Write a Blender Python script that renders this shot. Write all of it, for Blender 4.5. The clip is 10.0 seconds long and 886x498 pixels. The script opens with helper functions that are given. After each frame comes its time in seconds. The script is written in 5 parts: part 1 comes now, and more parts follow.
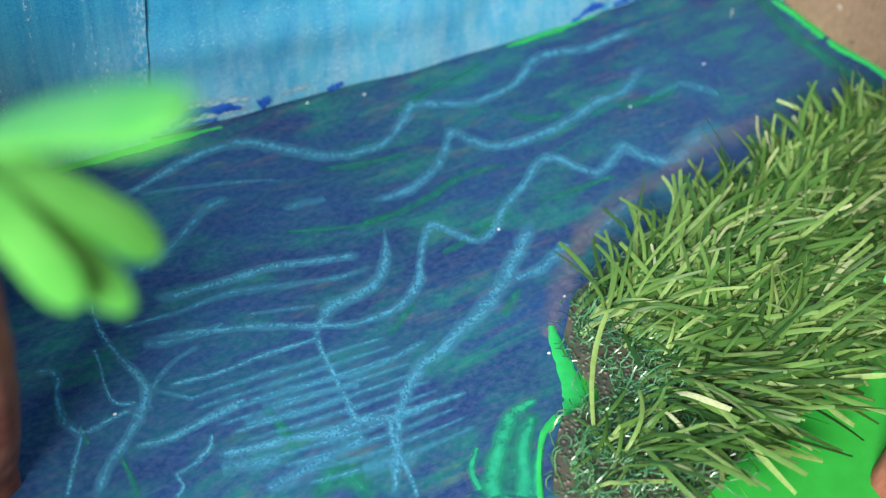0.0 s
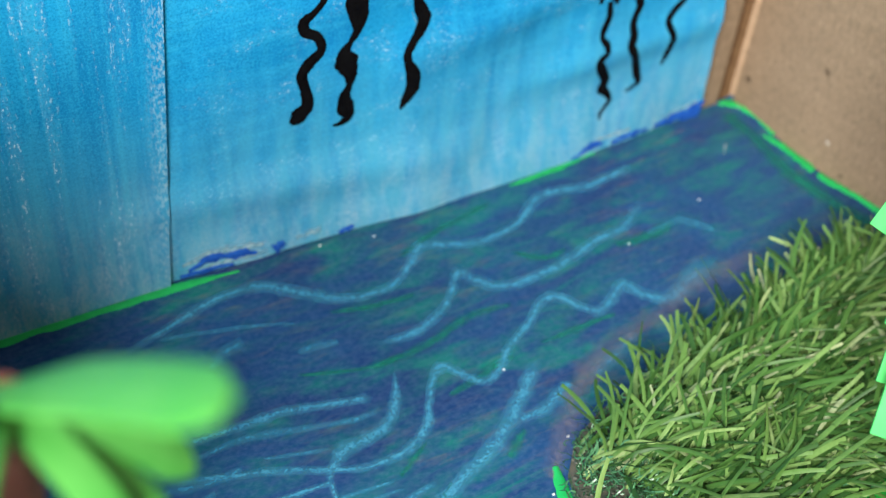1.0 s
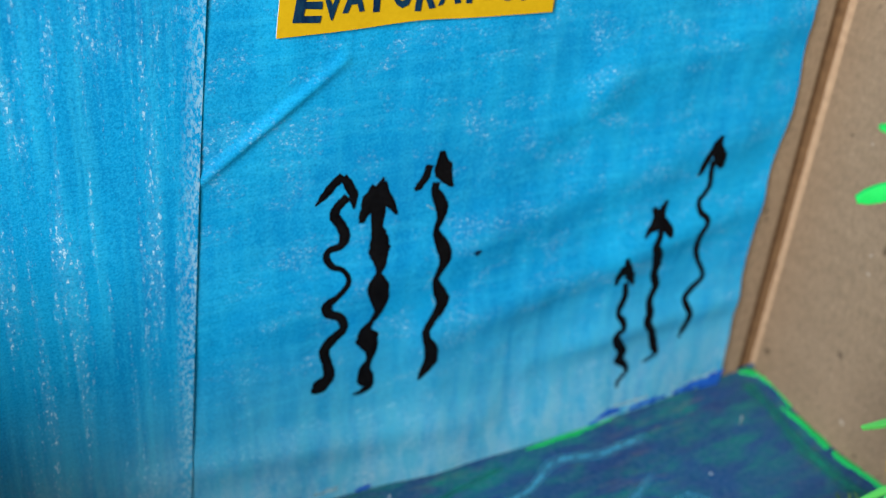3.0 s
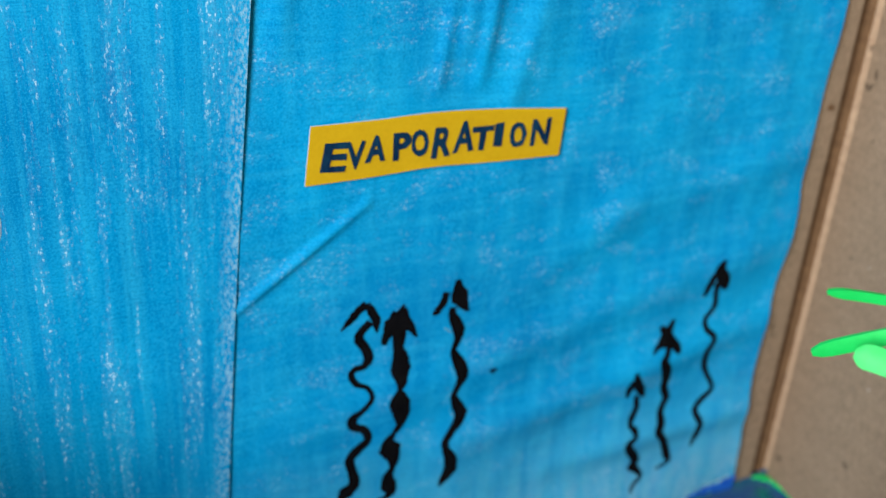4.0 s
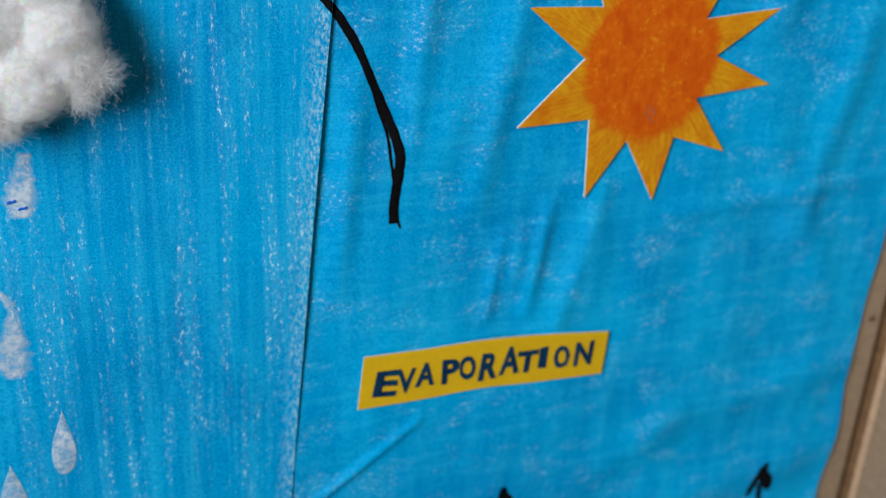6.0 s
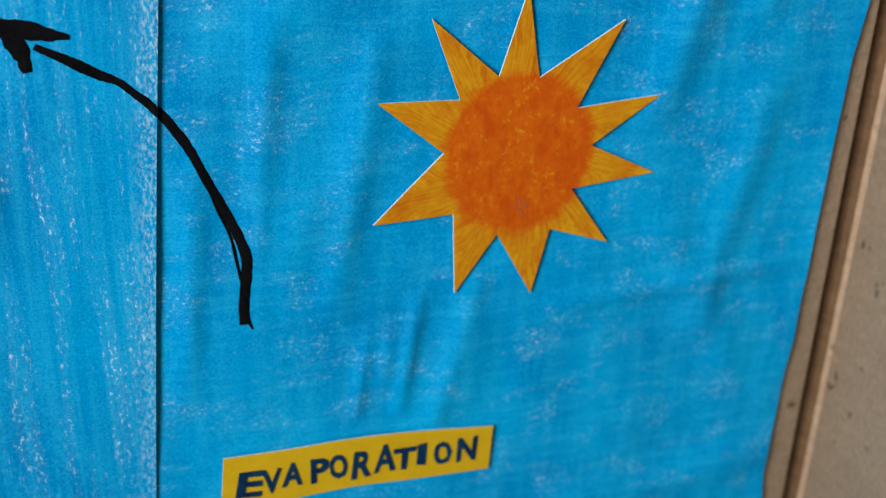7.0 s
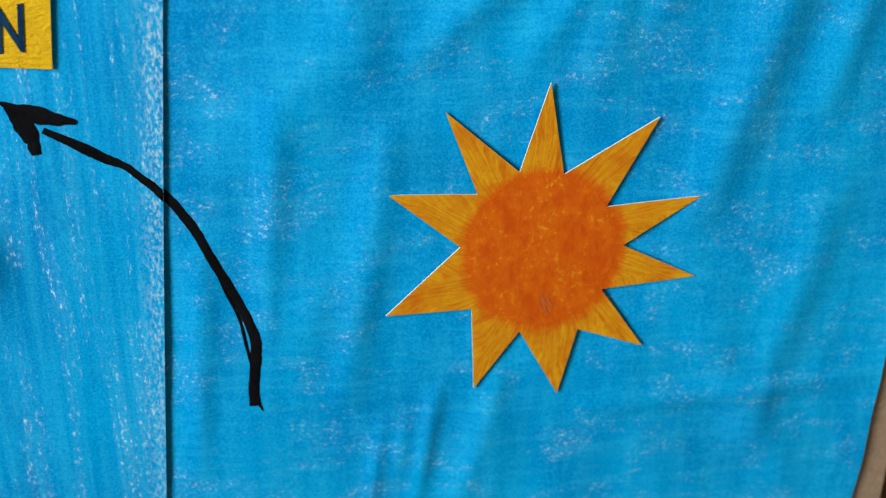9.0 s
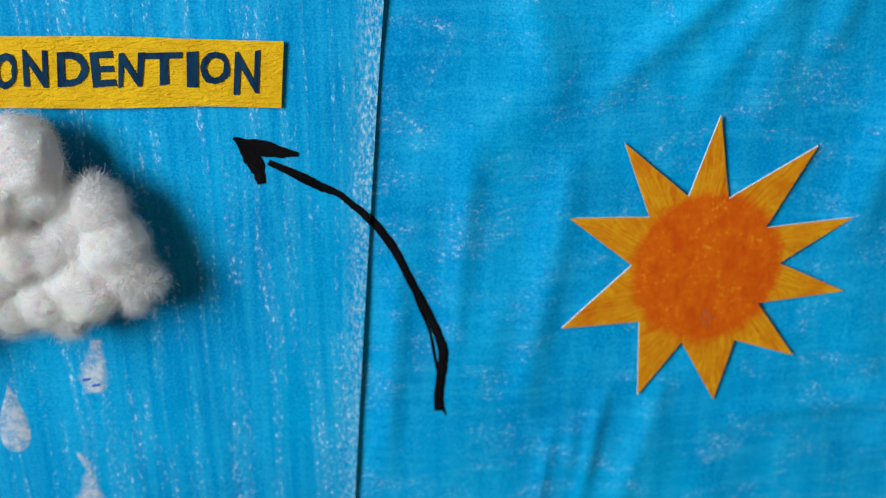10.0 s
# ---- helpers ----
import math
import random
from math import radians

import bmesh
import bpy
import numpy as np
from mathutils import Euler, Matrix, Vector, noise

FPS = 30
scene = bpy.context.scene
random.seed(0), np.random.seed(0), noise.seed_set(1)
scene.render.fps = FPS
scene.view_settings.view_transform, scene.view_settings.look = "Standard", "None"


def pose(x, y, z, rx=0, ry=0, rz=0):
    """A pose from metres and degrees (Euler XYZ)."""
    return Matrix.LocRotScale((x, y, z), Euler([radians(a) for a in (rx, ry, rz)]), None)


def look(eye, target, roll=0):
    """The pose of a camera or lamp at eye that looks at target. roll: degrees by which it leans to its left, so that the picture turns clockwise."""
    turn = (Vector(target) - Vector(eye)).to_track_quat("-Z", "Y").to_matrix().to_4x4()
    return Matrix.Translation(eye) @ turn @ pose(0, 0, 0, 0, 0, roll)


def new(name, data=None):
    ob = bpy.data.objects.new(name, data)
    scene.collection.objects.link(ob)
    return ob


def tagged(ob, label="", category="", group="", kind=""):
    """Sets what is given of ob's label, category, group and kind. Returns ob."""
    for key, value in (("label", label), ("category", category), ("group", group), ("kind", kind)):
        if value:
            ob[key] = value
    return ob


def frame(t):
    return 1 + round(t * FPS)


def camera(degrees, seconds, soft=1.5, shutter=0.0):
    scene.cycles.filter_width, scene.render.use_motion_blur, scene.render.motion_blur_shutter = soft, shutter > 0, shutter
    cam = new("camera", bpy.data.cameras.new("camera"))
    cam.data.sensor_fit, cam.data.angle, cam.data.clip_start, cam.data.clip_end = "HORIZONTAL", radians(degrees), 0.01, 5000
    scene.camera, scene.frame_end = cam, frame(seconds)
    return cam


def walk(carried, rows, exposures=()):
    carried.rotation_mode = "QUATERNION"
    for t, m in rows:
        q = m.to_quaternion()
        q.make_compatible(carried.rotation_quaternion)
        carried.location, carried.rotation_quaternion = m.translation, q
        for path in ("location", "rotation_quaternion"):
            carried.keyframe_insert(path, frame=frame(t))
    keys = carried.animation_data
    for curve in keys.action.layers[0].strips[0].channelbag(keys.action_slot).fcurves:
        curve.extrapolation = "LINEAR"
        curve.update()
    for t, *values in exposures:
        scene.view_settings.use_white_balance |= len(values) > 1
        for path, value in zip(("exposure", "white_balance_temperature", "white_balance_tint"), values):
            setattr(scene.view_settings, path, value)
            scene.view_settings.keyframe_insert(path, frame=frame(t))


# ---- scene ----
cam = camera(42.6, 10.0, soft=1.2)
cam.data.dof.use_dof, cam.data.dof.focus_distance, cam.data.dof.aperture_fstop = True, 0.297, 10.5
PATH = [
    (0, (-0.08222, -0.26885, 0.23422), (0.33853, 0.29792, -0.47412), 7.20),
    (0.2, (-0.08016, -0.26801, 0.23917), (0.26709, 0.20586, -0.35420), 6.76),
    (0.5, (-0.07860, -0.26737, 0.24612), (0.34535, 0.32466, -0.43927), 6.04),
    (0.7, (-0.08027, -0.26748, 0.25026), (0.27852, 0.23718, -0.30993), 5.78),
    (1, (-0.08334, -0.26803, 0.25678), (0.35472, 0.35040, -0.39564), 5.71),
    (1.2, (-0.08263, -0.26865, 0.26191), (0.28705, 0.26092, -0.26735), 5.56),
    (1.5, (-0.08062, -0.27004, 0.26875), (0.36205, 0.37514, -0.35398), 5.64),
    (1.8, (-0.07933, -0.27172, 0.27255), (0.29821, 0.28491, -0.22228), 6.09),
    (2, (-0.07725, -0.27221, 0.27532), (0.37689, 0.40222, -0.30682), 6.30),
    (2.2, (-0.07318, -0.27203, 0.27972), (0.30287, 0.29901, -0.19957), 6.08),
    (2.5, (-0.06790, -0.27169, 0.28692), (0.37232, 0.42966, -0.27372), 5.57),
    (2.7, (-0.06728, -0.27236, 0.29038), (0.29331, 0.32548, -0.16764), 5.34),
    (3, (-0.06664, -0.27560, 0.29670), (0.34934, 0.46196, -0.23524), 5.06),
    (3.2, (-0.06424, -0.27893, 0.30374), (0.34026, 0.47200, -0.21827), 4.75),
    (4.3, (-0.06446, -0.30253, 0.33677), (0.30735, 0.49318, -0.14135), 3.45),
    (4.5, (-0.06362, -0.30511, 0.34037), (0.29918, 0.49571, -0.13615), 3.38),
    (5, (-0.06343, -0.30439, 0.35345), (0.28344, 0.51541, -0.10218), 3.23),
    (5.2, (-0.06181, -0.30205, 0.35821), (0.27804, 0.52348, -0.09236), 3.21),
    (6.3, (-0.05468, -0.29311, 0.38973), (0.27019, 0.55149, -0.03586), 2.93),
    (6.5, (-0.04291, -0.29422, 0.39249), (0.27520, 0.55438, -0.03022), 2.81),
    (6.8, (-0.01532, -0.29185, 0.40205), (0.24655, 0.41563, 0.04411), 2.58),
    (7, (0.00452, -0.28739, 0.40566), (0.29081, 0.56652, -0.02893), 1.85),
    (7.2, (0.02340, -0.28062, 0.40495), (0.24207, 0.43886, 0.04198), 1.49),
    (7.5, (0.04377, -0.26858, 0.40365), (0.25518, 0.59993, -0.04467), 0.83),
    (7.7, (0.04902, -0.26133, 0.40379), (0.19772, 0.46621, 0.02197), 0.28),
    (8, (0.05086, -0.25613, 0.40591), (0.17790, 0.63015, -0.03947), -0.14),
    (8.2, (0.05298, -0.25946, 0.40983), (0.14359, 0.48632, 0.04538), 0.50),
    (8.5, (0.05711, -0.26974, 0.41687), (0.17436, 0.62046, -0.02335), 1.71),
    (8.7, (0.05881, -0.27452, 0.41969), (0.15692, 0.47398, 0.06282), 1.40),
    (9, (0.05960, -0.28031, 0.42128), (0.17420, 0.61858, -0.00166), 0.67),
    (9.5, (0.04001, -0.29481, 0.42366), (0.14405, 0.60680, 0.00381), 0.24),
    (9.7, (0.02956, -0.29914, 0.42715), (0.11623, 0.45422, 0.07763), 0.22),
    (10, (0.01511, -0.30373, 0.43455), (0.09881, 0.60489, 0.02541), -0.35),
]
EXPOSURES = [(0.0, 0.98, 6950, 15), (0.7, 0.98, 6900, 13), (1.2, 0.78, 6750, 10), (2.0, 0.52, 6600, 9), (3.0, 0.50, 6450, 10), (4.4, 0.22, 6200, 11), (6.5, -0.04, 6150, 10), (8.2, 0.0, 6180, 10), (9.2, 0.10, 6200, 10), (10.0, 0.0, 6200, 10)]
walk(cam, [(t, look(eye, target, roll)) for t, eye, target, roll in PATH], EXPOSURES)

# ---- light: a sky outside, its daylight through the window of the room ----
world = bpy.data.worlds.new("sky")
scene.world = world
world.use_nodes = True
sky = world.node_tree.nodes.new("ShaderNodeTexSky")
sky.sky_type, sky.sun_disc, sky.sun_elevation, sky.sun_rotation = "NISHITA", False, radians(40), radians(250)
world.node_tree.links.new(sky.outputs[0], world.node_tree.nodes["Background"].inputs[0])
world.node_tree.nodes["Background"].inputs[1].default_value = 0.1

TABLE = -0.008
WIN = (-0.78, -0.78, 0.74)          # middle of the window opening
daylight = bpy.data.lights.new("window_daylight", "AREA")
daylight.shape, daylight.size, daylight.size_y, daylight.energy, daylight.color = "RECTANGLE", 0.56, 0.62, 31, (1.0, 0.985, 0.96)
new("window_daylight", daylight).matrix_world = look((WIN[0] + 0.02, WIN[1], WIN[2]), (0.0, WIN[1], WIN[2]))


# ---- node helpers ----
def material(name, rough=0.6, metal=0.0, spec=0.5):
    m = bpy.data.materials.new(name)
    m.use_nodes = True
    b = m.node_tree.nodes["Principled BSDF"]
    b.inputs["Roughness"].default_value, b.inputs["Metallic"].default_value = rough, metal
    b.inputs["Specular IOR Level"].default_value = spec
    return m, m.node_tree, b


def coords(nt, scale=(1, 1, 1), turn=(0, 0, 0)):
    tc, mp = nt.nodes.new("ShaderNodeTexCoord"), nt.nodes.new("ShaderNodeMapping")
    mp.inputs["Scale"].default_value, mp.inputs["Rotation"].default_value = scale, [radians(a) for a in turn]
    nt.links.new(tc.outputs["Object"], mp.inputs[0])
    return mp.outputs[0]


def cloud(nt, co, scale=1.0, detail=4.0, rough=0.55, warp=0.0):
    n = nt.nodes.new("ShaderNodeTexNoise")
    for k, v in (("Scale", scale), ("Detail", detail), ("Roughness", rough), ("Distortion", warp)):
        n.inputs[k].default_value = v
    nt.links.new(co, n.inputs["Vector"])
    return n.outputs["Fac"]


def ramp(nt, fac, *stops):
    r = nt.nodes.new("ShaderNodeValToRGB")
    e = r.color_ramp.elements
    while len(e) < len(stops):
        e.new(0.5)
    for k, (p, c) in zip(e, stops):
        k.position, k.color = p, ((c, c, c, 1) if isinstance(c, (int, float)) else (*c, 1))
    nt.links.new(fac, r.inputs[0])
    return r.outputs[0]


def mixed(nt, fac, a, b, kind="MIX"):
    n = nt.nodes.new("ShaderNodeMix")
    n.data_type, n.blend_type = "RGBA", kind
    for v, s in ((fac, n.inputs[0]), (a, n.inputs[6]), (b, n.inputs[7])):
        if isinstance(v, bpy.types.NodeSocket):
            nt.links.new(v, s)
        elif isinstance(v, tuple):
            s.default_value = (*v, 1)
        else:
            s.default_value = v
    return n.outputs[2]


def times(nt, a, b, op="MULTIPLY"):
    n = nt.nodes.new("ShaderNodeMath")
    n.operation = op
    for v, s in ((a, n.inputs[0]), (b, n.inputs[1])):
        if isinstance(v, bpy.types.NodeSocket):
            nt.links.new(v, s)
        else:
            s.default_value = v
    return n.outputs[0]


def relief(nt, b, height, strength=0.3, distance=0.001):
    n = nt.nodes.new("ShaderNodeBump")
    n.inputs["Strength"].default_value, n.inputs["Distance"].default_value = strength, distance
    nt.links.new(height, n.inputs["Height"])
    nt.links.new(n.outputs[0], b.inputs["Normal"])


def see_through(nt, b, cover):
    """The surface covers its ground only where cover is 1."""
    out = next(n for n in nt.nodes if n.type == "OUTPUT_MATERIAL")
    clear, mix = nt.nodes.new("ShaderNodeBsdfTransparent"), nt.nodes.new("ShaderNodeMixShader")
    nt.links.new(cover, mix.inputs[0])
    nt.links.new(clear.outputs[0], mix.inputs[1])
    nt.links.new(b.outputs[0], mix.inputs[2])
    nt.links.new(mix.outputs[0], out.inputs[0])


# ---- materials ----
def sky_paint(name, deep, mid, pale, down, across, patches, speck, dry_most, rub, seam_rub=0.0):
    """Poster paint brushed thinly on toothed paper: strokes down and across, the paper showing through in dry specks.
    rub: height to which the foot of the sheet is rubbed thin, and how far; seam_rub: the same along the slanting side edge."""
    m, nt, b = material(name, 0.72, spec=0.10)
    broad = cloud(nt, coords(nt, (22, 22, 14)), 1.0, 3, 0.55, 0.5)
    one = cloud(nt, coords(nt, down[:3]), 1.0, 5, 0.62, 0.2)
    two = cloud(nt, coords(nt, across[:3], (0, 3, 0)), 1.0, 5, 0.62, 0.2)
    tooth = cloud(nt, coords(nt), 1500, 3, 0.65)
    grain = cloud(nt, coords(nt, speck), 1.0, 3, 0.65)
    patch = cloud(nt, coords(nt, patches, (0, 4, 0)), 1.0, 5, 0.62, 0.6)
    fine = cloud(nt, coords(nt, (90, 90, 1300), (0, 2, 0)), 1.0, 2, 0.5)
    col = mixed(nt, ramp(nt, broad, (0.32, 0.0), (0.66, 1.0)), deep, mid)
    col = mixed(nt, ramp(nt, one, (0.46, 0.0), (0.74, down[3])), col, pale)
    col = mixed(nt, ramp(nt, two, (0.48, 0.0), (0.76, across[3])), col, pale)
    col = mixed(nt, ramp(nt, one, (0.28, 0.45), (0.46, 0.0)), col, deep)
    col = mixed(nt, ramp(nt, fine, (0.40, 0.22), (0.55, 0.0)), col, deep)
    col = mixed(nt, ramp(nt, tooth, (0.30, 0.50), (0.50, 0.0)), col, tuple(0.62 * v for v in deep))
    col = mixed(nt, ramp(nt, tooth, (0.50, 0.0), (0.70, 0.38)), col, pale)
    thin = times(nt, ramp(nt, patch, (0.52, 0.0), (0.74, 1.0)), ramp(nt, grain, (0.40, 0.12), (0.60, 1.0)))
    specks = times(nt, ramp(nt, patch, (0.50, 0.0), (0.66, 1.0)), ramp(nt, grain, (0.58, 0.0), (0.65, 1.0)))
    dry = times(nt, times(nt, thin, 0.26 * dry_most), times(nt, specks, 1.5 * dry_most), "MAXIMUM")
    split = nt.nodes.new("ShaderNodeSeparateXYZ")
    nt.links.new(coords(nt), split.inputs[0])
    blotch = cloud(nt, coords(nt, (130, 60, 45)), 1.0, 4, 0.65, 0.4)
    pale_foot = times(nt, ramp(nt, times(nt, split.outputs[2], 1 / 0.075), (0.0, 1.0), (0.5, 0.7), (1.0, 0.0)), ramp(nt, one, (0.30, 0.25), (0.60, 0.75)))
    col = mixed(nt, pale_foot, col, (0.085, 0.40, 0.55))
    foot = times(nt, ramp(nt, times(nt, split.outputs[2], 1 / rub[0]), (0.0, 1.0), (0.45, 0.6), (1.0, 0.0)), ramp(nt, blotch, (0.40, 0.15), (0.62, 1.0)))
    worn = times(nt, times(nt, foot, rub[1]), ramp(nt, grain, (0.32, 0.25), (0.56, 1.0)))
    if seam_rub:
        away = times(nt, times(nt, times(nt, split.outputs[0], -1.0), times(nt, split.outputs[2], 0.072), "ADD"), -0.0015, "ADD")
        strip = times(nt, ramp(nt, times(nt, away, 1 / 0.0060), (0.0, 1.0), (1.0, 0.0)), ramp(nt, grain, (0.46, 0.0), (0.60, 1.0)))
        worn = times(nt, worn, times(nt, strip, seam_rub), "MAXIMUM")
    col = mixed(nt, dry, col, (0.40, 0.65, 0.80))
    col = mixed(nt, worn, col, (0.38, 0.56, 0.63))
    nt.links.new(col, b.inputs["Base Color"])
    relief(nt, b, times(nt, times(nt, one, two, "ADD"), times(nt, tooth, 0.5), "ADD"), 0.25, 0.0005)
    return m


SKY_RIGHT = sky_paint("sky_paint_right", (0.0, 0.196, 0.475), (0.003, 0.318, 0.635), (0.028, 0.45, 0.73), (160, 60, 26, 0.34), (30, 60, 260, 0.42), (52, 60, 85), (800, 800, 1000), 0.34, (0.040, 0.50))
SKY_LEFT = sky_paint("sky_paint_left", (0.0, 0.188, 0.455), (0.002, 0.300, 0.61), (0.028, 0.44, 0.71), (260, 60, 11, 0.55), (60, 60, 60, 0.25), (190, 60, 12), (1100, 1100, 520), 0.62, (0.050, 0.55), 0.55)


def paper_edge():
    m, nt, b = material("paper_edge", 0.8)
    nt.links.new(ramp(nt, cloud(nt, coords(nt), 600), (0.3, (0.5, 0.6, 0.68)), (0.7, (0.75, 0.8, 0.82))), b.inputs["Base Color"])
    return m


PAPER = paper_edge()


def card_brown(name, a, c, streaks=(30, 30, 260)):
    m, nt, b = material(name, 0.82, spec=0.2)
    fibre = cloud(nt, coords(nt, (900, 900, 320)), 1.0, 5, 0.7)
    flutes = cloud(nt, coords(nt, streaks), 1.0, 3, 0.5)
    col = mixed(nt, ramp(nt, flutes, (0.3, 0.0), (0.7, 1.0)), a, c)
    col = mixed(nt, ramp(nt, fibre, (0.42, 0.0), (0.68, 0.55)), col, tuple(0.55 * v for v in a))
    mottle = cloud(nt, coords(nt, (420, 420, 420)), 1.0, 4, 0.7)
    col = mixed(nt, ramp(nt, mottle, (0.30, 0.35), (0.48, 0.0)), col, tuple(0.6 * v for v in a))
    col = mixed(nt, ramp(nt, mottle, (0.56, 0.0), (0.72, 0.4)), col, tuple(min(1.0, 1.45 * v) for v in c))
    spots = cloud(nt, coords(nt, (170, 170, 120)), 1.0, 2, 0.5)
    col = mixed(nt, ramp(nt, spots, (0.70, 0.0), (0.74, 0.8)), col, tuple(0.3 * v for v in a))
    pale = cloud(nt, coords(nt, (150, 140, 160), (20, 30, 10)), 1.0, 2, 0.5)
    col = mixed(nt, ramp(nt, pale, (0.74, 0.0), (0.78, 0.6)), col, (0.55, 0.48, 0.4))
    nt.links.new(col, b.inputs["Base Color"])
    relief(nt, b, fibre, 0.25, 0.0004)
    return m


KRAFT = card_brown("kraft_board", (0.262, 0.186, 0.120), (0.300, 0.214, 0.140))
# darker kraft for stains and scratches, and for shade coloured into the crease
STAIN_SHADE = card_brown("stain_shade_kraft", (0.135, 0.072, 0.033), (0.175, 0.098, 0.046))
# paler kraft: the highlight along the fold, as colour
RIDGE = card_brown("highlight_kraft", (0.42, 0.28, 0.175), (0.47, 0.33, 0.21))


def water_paint():
    """Glossy poster paint: navy brushed over green, scuffed to the board here and there."""
    m, nt, b = material("water_paint", 0.36, spec=0.10)
    run = (26, 90, 60)
    flow = cloud(nt, coords(nt, run, (0, 0, 8)), 1.0, 5, 0.6, 0.8)
    wide = cloud(nt, coords(nt, (14, 24, 10), (0, 0, 12)), 1.0, 4, 0.6, 0.6)
    col = mixed(nt, ramp(nt, wide, (0.3, 0.0), (0.7, 1.0)), (0.012, 0.035, 0.132), (0.012, 0.077, 0.212))
    green = times(nt, ramp(nt, flow, (0.41, 0.0), (0.68, 1.0)), ramp(nt, cloud(nt, coords(nt, (30, 48, 10), (0, 0, -20)), 1.0, 4, 0.65), (0.38, 0.0), (0.60, 0.85)))
    col = mixed(nt, green, col, (0.004, 0.215, 0.150))
    scuff = times(nt, ramp(nt, cloud(nt, coords(nt, (60, 300, 60), (0, 0, 14)), 1.0, 6, 0.7), (0.52, 0.0), (0.68, 1.0)), ramp(nt, cloud(nt, coords(nt, (17, 26, 10)), 1.0, 3), (0.42, 0.0), (0.62, 0.5)))
    col = mixed(nt, scuff, col, (0.16, 0.14, 0.15))
    # pale blue speckle stands in for the room's reflected sheen
    painted_sheen = ramp(nt, cloud(nt, coords(nt, (420, 600, 60)), 1.0, 4, 0.7), (0.40, 0.0), (0.75, 0.24))
    col = mixed(nt, painted_sheen, col, (0.16, 0.24, 0.40))
    nt.links.new(col, b.inputs["Base Color"])
    nt.links.new(ramp(nt, wide, (0.3, 0.28), (0.7, 0.5)), b.inputs["Roughness"])
    relief(nt, b, flow, 0.16, 0.0006)
    return m


WATER = water_paint()


def chalky(name, colour, pale, lo=0.36, hi=0.62, grain=1100, most=0.85, fade=0.3):
    """Dry pastel or thin paint, broken up by the grain of the ground."""
    m, nt, b = material(name, 0.75, spec=0.2)
    n = cloud(nt, coords(nt), grain, 3, 0.7)
    w = cloud(nt, coords(nt), grain * 0.16, 3, 0.6)
    nt.links.new(ramp(nt, n, (0.35, colour), (0.7, pale)), b.inputs["Base Color"])
    both = times(nt, times(nt, n, 0.55), times(nt, w, 0.45), "ADD")
    tc, cut = nt.nodes.new("ShaderNodeTexCoord"), nt.nodes.new("ShaderNodeSeparateXYZ")
    nt.links.new(tc.outputs["UV"], cut.inputs[0])
    inner = times(nt, ramp(nt, cut.outputs[1], (0.0, 0.0), (fade, 1.0), (1.0 - fade, 1.0), (1.0, 0.0)), ramp(nt, cut.outputs[0], (0.0, 0.0), (0.05, 1.0), (0.95, 1.0), (1.0, 0.0)))
    see_through(nt, b, times(nt, ramp(nt, both, (lo, 0.0), (hi, most)), inner))
    return m


PASTEL = chalky("pastel_blue", (0.035, 0.29, 0.50), (0.10, 0.42, 0.60), 0.26, 0.60, 1300, 0.86, 0.46)
PASTEL_FAINT = chalky("pastel_faint", (0.030, 0.27, 0.47), (0.08, 0.38, 0.56), 0.24, 0.64, 1300, 0.76, 0.48)
WHITE_THIN = chalky("thin_white_paint", (0.50, 0.62, 0.70), (0.72, 0.74, 0.74), 0.30, 0.60, 420, 0.62, 0.30)
MAUVE = chalky("thin_mauve", (0.19, 0.18, 0.25), (0.29, 0.27, 0.33), 0.30, 0.66, 500, 0.62, 0.5)
SMEAR = chalky("cobalt_smear", (0.006, 0.07, 0.40), (0.015, 0.13, 0.55), 0.24, 0.42, 420, 0.97, 0.04)


def plain(name, a, c, scale=200, rough=0.6, spec=0.4, stretch=(1, 1, 1), bump=0.15):
    m, nt, b = material(name, rough, spec=spec)
    n = cloud(nt, coords(nt, stretch), scale, 5, 0.65)
    w = cloud(nt, coords(nt, stretch), scale * 0.12, 3, 0.6)
    both = times(nt, times(nt, n, 0.5), times(nt, w, 0.5), "ADD")
    nt.links.new(ramp(nt, both, (0.35, a), (0.65, c)), b.inputs["Base Color"])
    relief(nt, b, n, bump, 0.0004)
    return m


BLACK = plain("black_poster_paint", (0.0015, 0.0015, 0.002), (0.006, 0.006, 0.007), 900, 0.6, 0.03, bump=0.3)
GREEN_PAINT = plain("green_poster_paint", (0.004, 0.36, 0.085), (0.012, 0.55, 0.13), 260, 0.45)
GREEN_TEAL = chalky("green_wash", (0.004, 0.20, 0.145), (0.01, 0.30, 0.20), 0.22, 0.60, 300, 0.75, 0.5)
GREEN_SWIRL = chalky("green_swirl", (0.004, 0.30, 0.19), (0.010, 0.44, 0.24), 0.18, 0.48, 340, 0.92, 0.42)
THIN_SKY = chalky("thin_sky_paint", (0.22, 0.50, 0.62), (0.42, 0.62, 0.68), 0.30, 0.60, 420, 0.75, 0.40)
LAND = plain("green_card", (0.006, 0.27, 0.03), (0.010, 0.36, 0.045), 120, 0.55)
FOAM = plain("green_foam_sheet", (0.006, 0.43, 0.070), (0.012, 0.53, 0.095), 500, 0.5, 0.35)
# the same green foam, with bright haze over the small palm coloured in
FOAM_PALE_HAZED = plain("green_foam_pale_hazed", (0.040, 0.32, 0.045), (0.11, 0.43, 0.09), 90, 0.4, 0.5)


